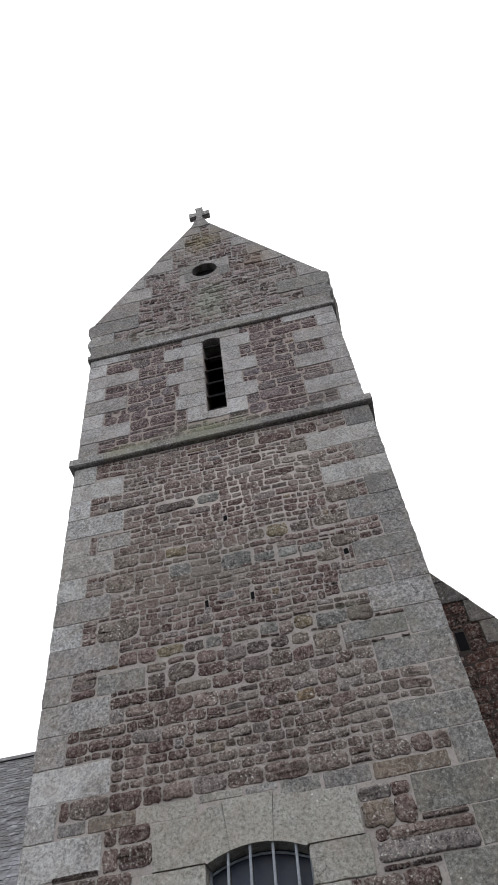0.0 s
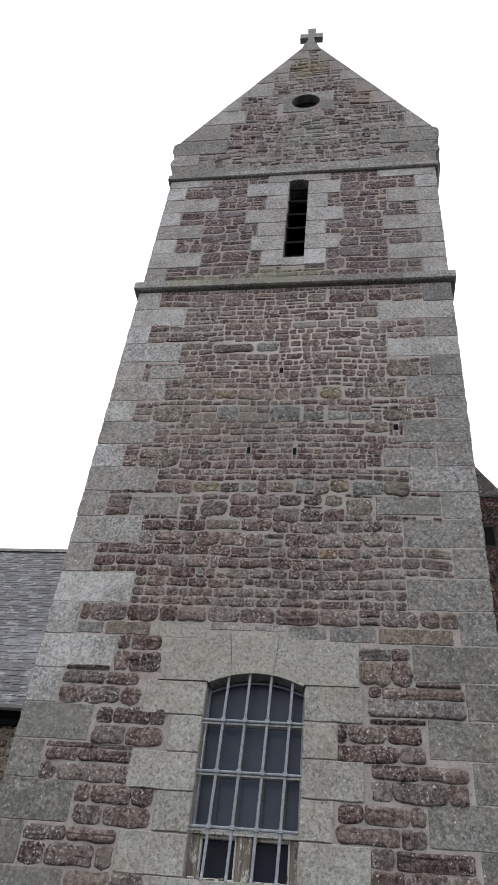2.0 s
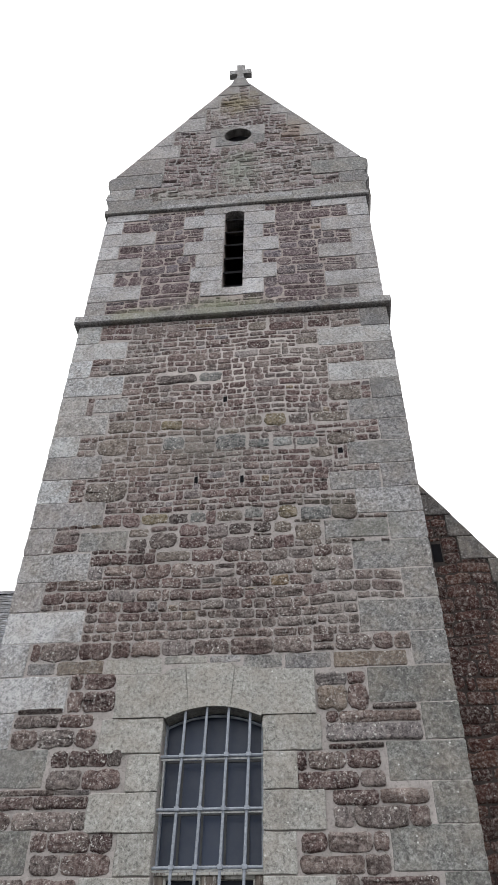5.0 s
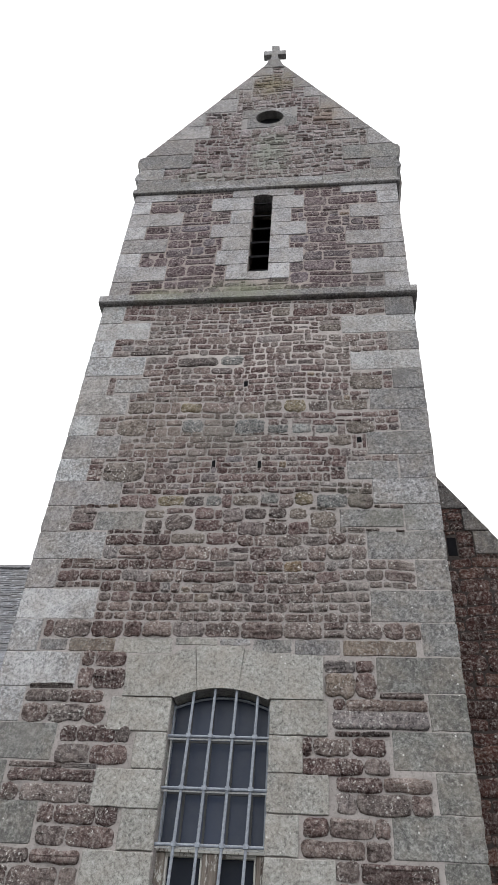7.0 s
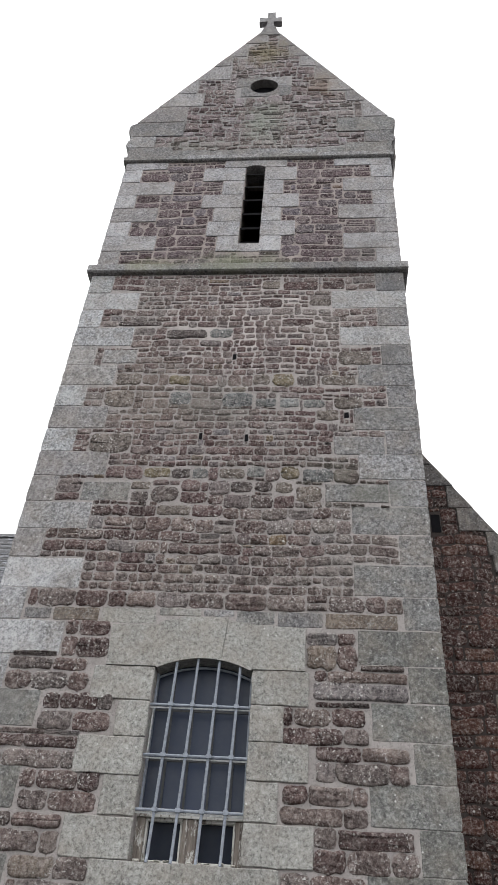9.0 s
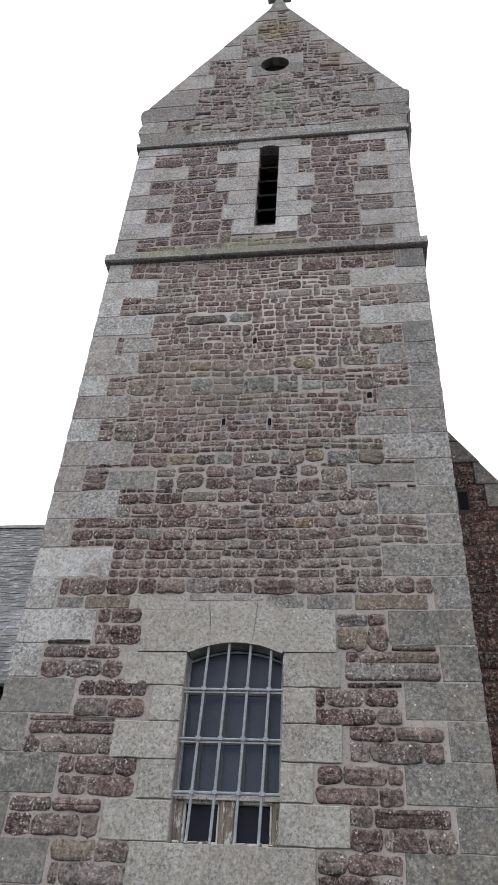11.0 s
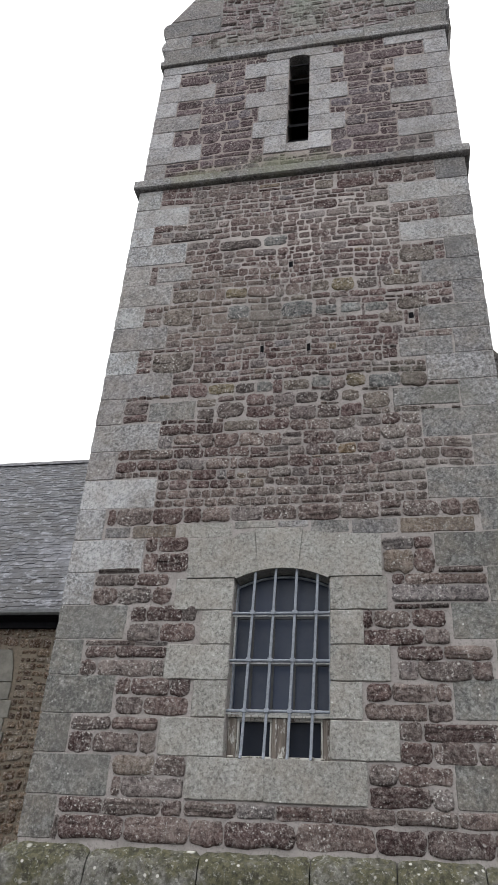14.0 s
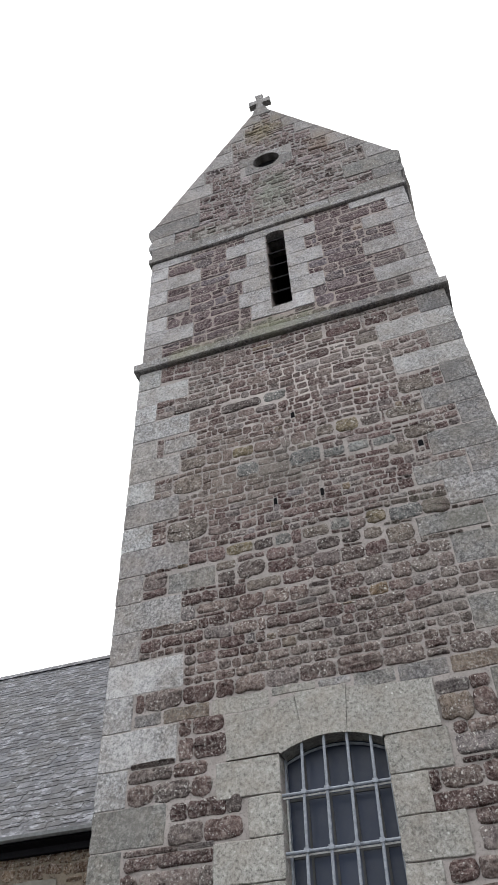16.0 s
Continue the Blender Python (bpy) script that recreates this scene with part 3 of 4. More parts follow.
blockers = []
for k in range(23):
    z1, z0 = bed(k), bed(k + 1)
    long_row = k % 2 == 1
    l = LEFT_LONG[k // 2] if long_row else (RNG.uniform(0.33, 0.46) if k < 14 else 0.35)
    r = RIGHT_LONG[k // 2] if long_row else (RNG.uniform(0.38, 0.46) if k < 14 else 0.39)
    back = 0.45 if long_row else 0.9
    block("corner_stone", -W - 0.02, -W + l, z0, z1, -0.007, back, granite_pale if k in (1, 13, 15) else granite if k < 17 else granite_low, lower)
    block("corner_stone", W - r, W + 0.02, z0, z1, -0.007, back, granite_pale if k in (1, 3) else granite_dark if k < 15 else granite_low, lower)
    blockers += [(-W - 0.1, -W + l, z0, z1), (W - r, W + 0.1, z0, z1)]

# dressed stones in the course over the window head
for x0, x1, z0, z1, mt in ((-1.3, -0.62, 5.15, 5.365, granite_sill), (-0.61, -0.1, 5.26, 5.37, granite_sill), (-0.09, 0.28, 5.26, 5.37, granite_dark), (-2.23, -1.88, 5.18, 5.34, granite_dark),
                           (-1.87, -1.31, 5.17, 5.35, ochre_stone), (0.29, 0.76, 5.18, 5.365, granite_dark), (0.77, 1.31, 5.16, 5.365, granite_dark), (1.32, 2.15, 5.16, 5.36, ochre_stone),
                           (1.44, 2.13, 7.65, 7.97, granite_dark), (-2.07, -1.54, 9.36, 9.66, granite), (-1.9, -1.23, 6.85, 7.17, granite_dark), (1.32, 2.14, 6.88, 7.18, granite_dark)):
    block("dressed_stone", x0, x1, z0, z1, -0.007, 0.2, mt, lower, gap=0.007, bevel=0.012)
    blockers.append((x0, x1, z0, z1))

# larger or odd-coloured field stones of the upper wall: sides, foot, head, tone
ODD_WEST = ((-1.14, -0.5, 9.9, 10.11, "dark"), (-0.46, -0.1, 9.91, 10.13, "grey"), (-0.98, -0.65, 8.92, 9.12, "ochre"), (-1.79, -1.38, 8.91, 9.17, "tan"),
            (-0.92, -0.6, 8.52, 8.79, "grey"), (-1.1, -0.73, 7.24, 7.4, "ochre"), (-0.72, -0.46, 7.23, 7.4, "dark"), (-0.44, -0.22, 7.23, 7.41, "grey"),
            (-0.08, 0.27, 7.23, 7.41, "tan"), (-0.95, -0.58, 6.85, 7.1, "dark"), (-0.56, -0.19, 6.84, 7.02, "red"), (-1.22, -0.98, 6.85, 7.02, "dark"),
            (-0.84, -0.39, 6.64, 6.81, "tan"), (-0.38, 0.02, 6.63, 6.82, "red"), (-1.95, -1.24, 10.19, 10.3, "dark"), (-1.24, -0.97, 7.04, 7.18, "tan"),
            (-1.9, -1.44, 8.49, 8.8, "tan"), (-1.95, -1.35, 7.66, 8.0, "tan"))
ODD_EAST = ((0.65, 1.23, 11.03, 11.24, "red"), (1.29, 1.66, 11.05, 11.24, "red"), (0.3, 0.61, 11.06, 11.27, "tan"), (0.29, 0.66, 10.62, 10.83, "red"),
            (1.08, 1.44, 10.64, 10.8, "tan"), (0.66, 1.16, 10.2, 10.35, "red"), (0.28, 0.53, 8.92, 9.14, "tan"), (0.56, 0.88, 8.9, 9.15, "ochre"),
            (0.92, 1.21, 8.91, 9.11, "dark"), (1.27, 1.78, 8.92, 9.12, "tan"), (-0.14, 0.3, 8.5, 8.76, "grey"), (0.33, 0.64, 8.5, 8.66, "grey"),
            (0.68, 0.97, 8.49, 8.67, "pale"), (1.02, 1.33, 8.48, 8.64, "grey"), (1.45, 1.86, 8.47, 8.71, "tan"))
ODD_LOW = ((1.2, 1.53, 8.25, 8.45, "tan"), (1.22, 1.42, 7.65, 7.82, "red"), (0.74, 0.99, 7.24, 7.45, "ochre"), (1.03, 1.43, 7.19, 7.42, "grey"), (0.29, 0.54, 7.26, 7.44, "grey"),
           (0.09, 0.38, 7.02, 7.19, "dark"), (0.41, 0.65, 7.03, 7.2, "dark"), (0.68, 0.91, 7.02, 7.19, "tan"), (0.94, 1.29, 6.88, 7.13, "tan"), (1.52, 2.02, 9.32, 9.62, "tan"))
r0 = random.Random(10)
for x0, x1, z0, z1, tone in ODD_WEST + ODD_EAST + ODD_LOW:
    v, f = rubble(x0 + 0.006, x1 - 0.006, z0 + 0.006, z1 - 0.006, 0.0, 0.013, r0)
    link_mesh("stone", v, f, tone_mat[tone], lower, True)
    blockers.append((x0, x1, z0, z1))

# window surround: three-stone segmental head, toothed jambs, sill
WX0, WX1, SPR, CROWN = -0.555, 0.52, 4.63, 4.76


def arc(x):
    u = (x - (WX0 + WX1) / 2) / ((WX1 - WX0) / 2)
    return SPR + (CROWN - SPR) * (1 - u * u)


def arc_line(xa, xb, n=8):
    return [(xa + (xb - xa) * i / n, arc(xa + (xb - xa) * i / n)) for i in range(n + 1)]


Geo().prism_y([(-1.12, 4.655)] + [(WX0, 4.655)] + arc_line(WX0 + 0.02, -0.29) + [(-0.35, 5.22), (-0.52, 5.2), (-0.6, 5.14), (-1.12, 5.13)], -0.03, 0.3).make("head_stone", granite_sill, lower)
Geo().prism_y(arc_line(-0.288, 0.168) + [(0.214, 5.25), (-0.346, 5.25)], -0.031, 0.3).make("keystone", granite_sill, lower)
Geo().prism_y(arc_line(0.172, WX1 - 0.02) + [(WX1, 4.655), (1.1, 4.655), (1.1, 5.15), (0.6, 5.17), (0.218, 5.22)], -0.03, 0.3).make("head_stone", granite_sill, lower)
blockers += [(-1.13, 1.11, 4.65, 5.14), (-0.55, 0.4, 5.1, 5.25)]
zr = (4.65, 4.27, 3.89, 3.51, 3.13, 2.75)
for k in range(5):
    z1, z0 = zr[k], zr[k + 1]
    l, r = (-1.27, 1.17) if k % 2 == 0 else (-0.93, 0.87)
    l, r = l + RNG.uniform(-0.02, 0.03), r + RNG.uniform(-0.03, 0.04)
    block("jamb_stone", l, WX0, z0, z1, -0.025, 0.3, granite_sill, lower, gap=0.005)
    block("jamb_stone", WX1, r, z0, z1, -0.025, 0.3, granite_sill, lower, gap=0.005)
    blockers += [(l, WX0, z0, z1), (WX1, r, z0, z1)]
block("sill_stone", -0.93, -0.13, 2.36, 2.75, -0.03, 0.5, granite_sill, lower, gap=0.002)
block("sill_stone", -0.13, 0.88, 2.35, 2.75, -0.03, 0.5, granite_sill, lower, gap=0.002)
blockers += [(-0.93, 0.88, 2.35, 2.75), (WX0, WX1, 2.3, 5.0)]

# window: glazing, steel frame, wooden vents below, and a steel grille in front
window = tagged(empty("window_1", (0, 0.2, 2.75)), "arched leaded church window with dark glass behind a steel grille", "window", kind="structure")
window.location = (0, 0, 0)
GY = 0.21
# leaded panes in five lights and three rows
LIGHTS = (WX0 - 0.02, -0.35, -0.115, 0.125, 0.36, WX1 + 0.02)
for xa, xb in zip(LIGHTS, LIGHTS[1:]):
    for za, zb in ((3.2, 3.73), (3.73, 4.25), (4.25, None)):
        g = RNG.uniform(-0.003, 0.003)
        lo, hi = xa + 0.004, xb - 0.004
        head = [(hi, zb - 0.004), (lo, zb - 0.004)] if zb else arc_line(min(hi, WX1), max(lo, WX0))
        Geo().prism_y([(lo, za + 0.004), (hi, za + 0.004)] + head, GY + g, GY + g + 0.012).make("pane", glass, window, "dark blue-grey glass")
for x in LIGHTS[1:-1]:
    Geo().box((x - 0.011, GY - 0.01, 3.2), (x + 0.011, GY + 0.016, arc(x))).make("lead_came", lead, window)
for z in (3.73, 4.25):
    Geo().box((WX0, GY - 0.008, z - 0.012), (WX1, GY + 0.014, z + 0.012)).make("lead_came", lead, window)
for x in (WX0 + 0.008, WX1 - 0.012):
    Geo().box((x - 0.012, GY - 0.05, 3.22), (x + 0.012, GY + 0.03, 4.64)).make("frame_side", bar_metal, window)
# light on the left frame side, painted as an added white strip
Geo().box((WX0 + 0.002, GY - 0.075, 3.74), (WX0 + 0.018, GY - 0.052, 4.24)).make("frame_strip", lit_edge_strap_mat, window, "white strip standing in for the lit side of the frame")
Geo().tube([(x, GY - 0.03, z - 0.035) for x, z in arc_line(WX0 + 0.01, WX1 - 0.01)], 0.014).make("frame_head", bar_metal, window)
Geo().box((WX0 - 0.01, GY - 0.07, 3.17), (WX1 + 0.01, GY + 0.04, 3.25)).make("transom", painted_wood, window, "peeling white painted transom")
for x0, x1 in ((WX0 - 0.01, WX0 + 0.085), (-0.095, 0.06), (WX1 - 0.085, WX1 + 0.01)):
    Geo().prism_y([(x0, 2.75), (x1, 2.75), (x1, 3.17), (x0, 3.17)], GY - 0.06, GY + 0.05, 0.012).make("post", wood, window, "weathered peeling wooden post")
for x0, x1 in ((WX0 + 0.085, -0.095), (0.06, WX1 - 0.085)):
    for name, a, b, c, d in (("bottom_rail", x0, x1, 2.75, 2.795), ("top_rail", x0, x1, 3.14, 3.17), ("stile", x0, x0 + 0.022, 2.795, 3.14), ("stile", x1 - 0.022, x1, 2.795, 3.14)):
        Geo().prism_y([(a, c), (b, c), (b, d), (a, d)], GY - 0.035, GY + 0.04, 0.006).make(name, painted_wood, window, "peeling white paint")
    Geo().box((x0 + 0.022, GY + 0.03, 2.795), (x1 - 0.022, GY + 0.038, 3.14)).make("vent_pane", vent_glass, window)
BY = 0.01
for x in (-0.35, -0.115, 0.125, 0.36):
    Geo().tube([(x - 0.03, BY - 0.03, 2.74), (x - 0.03, BY, 2.8), (x + 0.03, BY, arc(x) + 0.02)], 0.0155).make("grille_bar", bar_metal, window)
for z in (4.25, 3.73, 3.21):
    pts = [(WX0 - 0.01, BY + 0.02, z)]
    for x in (-0.35 + 0.03 * (z - 3.75), -0.115 + 0.03 * (z - 3.75), 0.125 + 0.03 * (z - 3.75), 0.36 + 0.03 * (z - 3.75)):
        pts += [(x - 0.035, BY + 0.018, z), (x, BY - 0.008, z), (x + 0.035, BY + 0.018, z)]
    pts.append((WX1 + 0.01, BY + 0.02, z))
    bar = Geo().tube(pts, 0.016).make("grille_crossbar", bar_metal, window)
    for x in (-0.35, -0.115, 0.125, 0.36):
        xx = x + 0.03 * (z - 3.75)
        Geo().box((xx - 0.024, BY - 0.026, z - 0.02), (xx + 0.024, BY + 0.02, z + 0.02)).make("collar", bar_metal, bar)
    Geo().box((WX0 - 0.01, BY + 0.028, z - 0.034), (WX1 + 0.01, BY + 0.036, z - 0.018)).make("strap", lit_edge_strap_mat, bar, "pale flat strap")
for k in range(16):
    x = RNG.uniform(WX0 + 0.05, WX1 - 0.05)
    v, f = rubble(x - 0.025, x + 0.02, 2.75, 2.765 + RNG.random() * 0.012, 0.03, 0.03, RNG)
    link_mesh("mortar_crumb", v, f, plain_mat("pale_mortar_crumb", (0.6, 0.58, 0.54), 0.9) if k == 0 else bpy.data.materials["pale_mortar_crumb"], window)

# string course: weathered top, dark underside
def course(name, half, y0, z0, z1, out, parent, label):
    x = -half - out
    while x < half + out:
        e = min(x + RNG.uniform(0.9, 1.5), half + out)
        if half + out - e < 0.5:
            e = half + out
        Geo().prism_x([(y0 - out, z0 + 0.02), (y0 - out, z1 - 0.05), (y0 - out + 0.015, z1 - 0.03), (y0 + 0.06, z1 + 0.03), (y0 + 0.2, z1 + 0.03), (y0 + 0.2, z0), (y0 - out + 0.03, z0)], x + 0.002, e - 0.002).make(
            name, granite_dark, parent, label)
        x = e
    for s in (-1, 1):
        a, b = sorted((s * (half - 0.2), s * (half + out)))
        Geo().box((a, y0 + 0.2, z0), (b, DEPTH + out * 0.5, z1)).make(name, granite_dark, parent, label)


course("string_course", W, 0.0, 11.46, 11.68, 0.1, tower, "projecting grey stone band")
course("cornice", UP, 0.03, 14.98, 15.17, 0.075, tower, "thin projecting stone cornice")

# belfry corner stones and slit surround
ublock = []
for k in range(8):
    z1 = min(UZ1 - 0.25 - (k - 1) * UQ, UZ1) if k else UZ1
    z0 = UZ1 - 0.25 - k * UQ
    z0 = max(z0, UZ0)
    if z1 - z0 < 0.08:
        continue
    for s in (-1, 1):
        l = RNG.uniform(0.84, 1.08) if k % 2 == 0 else RNG.uniform(0.32, 0.42)
        a, b = sorted((s * (UP + 0.015), s * (UP - l)))
        block("corner_stone", a, b, z0, z1, 0.012, 0.45 if k % 2 == 0 else 0.9, granite_belfry, belfry)
        ublock.append((a - 0.1, b, z0, z1) if s < 0 else (a, b + 0.1, z0, z1))
sz = (14.73, 14.28, 13.82, 13.39, 12.97, 12.54)
for k in range(5):
    for s in (-1, 1):
        w = (1.0, 0.6, 0.95, 0.7, 0.78)[k] if s < 0 else (0.8, 0.56, 0.86, 0.55, 0.81)[k]
        a, b = sorted((s * S, s * w))
        block("slit_stone", a, b, sz[k + 1], sz[k], 0.008, 0.4, granite_belfry, belfry, gap=0.004)
        ublock.append((a, b, sz[k + 1], sz[k]))
for s in (-1, 1):
    a, b = sorted((s * S, s * 0.57))
    block("slit_stone", a, b, 12.1, sz[5], 0.008, 0.4, granite_belfry, belfry, gap=0.004)
block("slit_sill", -S - 0.004, S + 0.004, 12.1, 12.33, 0.012, 0.5, granite_belfry, belfry, gap=0.0)
top = [(-0.61, UZ1), (-0.61, 14.735), (-S, 14.735)] + [(S * u, 14.735 + 0.06 * (1 - u * u)) for u in (-0.9, -0.6, -0.3, 0, 0.3, 0.6, 0.9)] + [(S, 14.735), (0.6, 14.735), (0.6, UZ1)]
Geo().prism_y(top, 0.008, 0.4, 0.008).make("slit_lintel", granite_belfry, belfry)
ublock += [(-0.61, 0.6, 14.73, UZ1), (-0.57, 0.57, 12.1, 12.54), (-S, S, 12, 15)]
# the topmost board is added so that the slit head stays dark
for k in range(6):
    z = 12.36 + 0.44 * k
    Geo().prism_x([(0.07, z), (0.07, z + 0.035), (0.36, z + 0.5), (0.36, z + 0.46)], -S - 0.02, S + 0.02).make("louver", louver_shade_mat, tower, "dark sloping louver board")

# gable wall, cut by the round opening
APEX, FOOT, SLOPE_X = 21.1, 16.55, 2.63
OC, OR = (0.0, 18.02), 0.315
ring = [(OC[0] + OR * math.cos(a * math.pi / 16), OC[1] + OR * math.sin(a * math.pi / 16)) for a in range(32)]


def gable_x(z):
    return UP if z < FOOT else SLOPE_X * (APEX - z) / (APEX - FOOT)


hole = [ring[(24 - i) % 32] for i in range(33)]
gable = Geo().prism_y([(0, GZ - 0.05), (UP, GZ - 0.05), (SLOPE_X, FOOT), (0, APEX), (-SLOPE_X, FOOT), (-UP, GZ - 0.05), (-0.002, GZ - 0.05)] + [(x - 0.002 * (i == 0), z) for i, (x, z) in enumerate(hole)], 0.03, 0.45).make("gable_wall", mortar_grey, tower, "lichen-grey rubble gable")
Geo().prism_y([(-SLOPE_X, FOOT), (-UP, GZ - 0.05), (UP, GZ - 0.05), (SLOPE_X, FOOT), (0, APEX)], DEPTH - 0.4, DEPTH).make("gable_wall", mortar_grey, tower)
# added disc: its near-black paints the shade inside the round opening
Geo().prism_y([(OC[0] + 0.31 * math.cos(a * 0.3927), OC[1] + 0.31 * math.sin(a * 0.3927)) for a in range(16)], 0.2, 0.215).make("oculus_board", louver_shade_mat, tower, "near-black disc standing in for the shade of the round opening")
# unseen dark disc added behind it
Geo().prism_y([(OC[0] + 0.5 * math.cos(a * 0.3927), OC[1] + 0.5 * math.sin(a * 0.3927)) for a in range(16)], 0.5, 0.52).make("oculus_shutter", inside_mat, tower)
# ring of dressed stones about the round opening
gblock = []
for sx, sz0, ex, ez in ((1, 1, 0.5, 0.42), (-1, 1, 0.62, 0.42), (-1, -1, 0.5, 0.45), (1, -1, 0.6, 0.45)):
    q = [(sx * (OR * math.cos(i * math.pi / 16) + (0.004 if i == 8 else 0)), OC[1] + sz0 * (OR * math.sin(i * math.pi / 16) + (0.004 if i == 0 else 0))) for i in range(9)]
    q += [(sx * 0.004, OC[1] + sz0 * ez), (sx * ex, OC[1] + sz0 * ez), (sx * ex, OC[1] + sz0 * 0.004)]
    Geo().prism_y(q if sx * sz0 < 0 else q[::-1], 0.016, 0.3).make("oculus_stone", granite_dark, gable)
gblock += [(-0.61, 0.6, 17.55, 18.42)]
# raking stones along both slopes
ux, uz = -SLOPE_X, APEX - FOOT
ln = math.hypot(ux, uz)
for s in (-1, 1):
    d = 0.0
    while d < ln - 0.3:
        e = min(d + RNG.uniform(0.5, 0.8), ln - 0.22)
        if ln - 0.22 - e < 0.25:
            e = ln - 0.22
        t = RNG.uniform(0.2, 0.4) if RNG.random() < 0.5 else RNG.uniform(0.5, 0.85)
        t = min(t, SLOPE_X * (1 - e / ln) + 0.2)
        p = lambda q, o: (s * (SLOPE_X - SLOPE_X * q / ln - o), FOOT + uz * q / ln)
        xi = s * (SLOPE_X * (1 - (d + e) / 2 / ln) - t)
        o = [p(d + 0.006, 0), p(e - 0.006, 0), (xi, p(e - 0.006, 0)[1]), (xi, p(d + 0.006, 0)[1])]
        o = o if s > 0 else o[::-1]
        Geo().prism_y([(x + s * 0.02, z + 0.02) for x, z in o], 0.014 + RNG.uniform(-0.004, 0.004), 0.55, 0.012).make("raking_stone", granite_gable, gable)
        xm = SLOPE_X * (1 - (d + e) / 2 / ln)
        gblock.append((xm - t, xm + 0.5, FOOT + uz * d / ln, FOOT + uz * e / ln) if s > 0 else (-xm - 0.5, t - xm, FOOT + uz * d / ln, FOOT + uz * e / ln))
        d = e
for s in (-1, 1):
    # kneelers: three beds with a rolled outer profile
    for inner, q in ((1.75, [(2.65, GZ), (2.65, 15.48), (2.68, 15.55)]), (2.15, [(2.69, 15.56), (2.75, 15.66), (2.73, 15.8), (2.66, 15.92), (2.7, 15.98)]),
                     (1.6, [(2.71, 15.99), (2.72, 16.1), (2.77, 16.18), (2.78, 16.38), (2.75, 16.46), (2.65, 16.52)])):
        o = [(inner, q[-1][1]), (inner, q[0][1])] + q
        gblock.append((inner, 3.0, q[0][1], q[-1][1]) if s > 0 else (-3.0, -inner, q[0][1], q[-1][1]))
        o = o if s > 0 else [(-x, z) for x, z in o][::-1]
        Geo().prism_y(o, 0.006, 0.7, 0.008).make("kneeler_stone", granite_dark, gable)
x = -UP + 0.35
while x < UP - 0.4:
    e = min(x + RNG.uniform(0.5, 1.1), UP - 0.35)
    block("base_stone", x, e, GZ - 0.03, GZ + 0.2 + RNG.uniform(-0.01, 0.02), 0.012, 0.3, granite_dark, gable, gap=0.004)
    x = e
gblock.append((-UP, UP, GZ - 0.1, GZ + 0.21))
for s in (-1, 1):
    o = [(2.6, 15.0), (2.66, 15.3), (2.75, 15.55), (2.8, 15.7), (2.8, 16.3), (2.6, 16.35)]
    Geo().prism_y(o if s > 0 else [(-x, z) for x, z in o][::-1], 0.45 if s > 0 else 0.72, DEPTH).make("side_eave", granite_wing, tower, "dark projecting stone eave")
# apex block and stone cross
Geo().prism_y([(-0.26, 20.6), (0.26, 20.6), (0.19, 20.88), (0.14, 21.07), (-0.14, 21.07), (-0.19, 20.88)], 0.0, 0.5, 0.02).make("apex_stone", granite_dark, gable)
cross = tagged(empty("stone_cross", (0, 0.1, 21.06)), "small weathered grey stone cross on the gable peak", "cross")
cx = Geo()
a, b = 0.075, 0.105
post = [(-0.15, 0), (0.15, 0), (0.1, 0.09), (a, 0.36), (0.19, 0.345), (0.285, 0.335), (0.285, 0.6), (0.19, 0.585), (a, 0.575), (b, 0.9), (-b, 0.9), (-a, 0.575), (-0.19, 0.585), (-0.285, 0.6), (-0.285, 0.335), (-0.19, 0.345), (-a, 0.36), (-0.1, 0.09)]
cx.prism_y(post, -0.07, 0.07, 0.012)
cx.make("cross_body", granite_dark, cross)
# slate saddle roof behind the gable
for s in (-1, 1):
    o = [(0, APEX - 0.12), (s * (SLOPE_X + 0.02), FOOT - 0.1), (s * (SLOPE_X + 0.02), FOOT - 0.22), (0, APEX - 0.26)]
    Geo().prism_y(o if s < 0 else o[::-1], 0.46, DEPTH - 0.41).make("saddle_roof", slate_joined, tower, "grey slate saddle roof")

# rubble of the lower stage, belfry and gable
for hx, hz, hw, hh in ((1.63, 8.35, 0.07, 0.11), (-0.39, 7.95, 0.05, 0.13), (0.25, 7.93, 0.05, 0.13), (-0.03, 9.5, 0.06, 0.12)):
    # not cut in: a near-black patch paints the shade of each putlog hole
    Geo().prism_y([(hx - hw / 2, hz - hh / 2), (hx + hw / 2, hz - hh / 2 + 0.01), (hx + hw * 0.4, hz + hh / 2), (hx - hw / 2, hz + hh / 2 - 0.01)], -0.004, 0.05).make("putlog_hole", louver_shade_mat, lower, "near-black patch painting the shade of a small masonry hole")
    blockers.append((hx - hw / 2, hx + hw / 2, hz - hh / 2, hz + hh / 2))
r1 = random.Random(11)
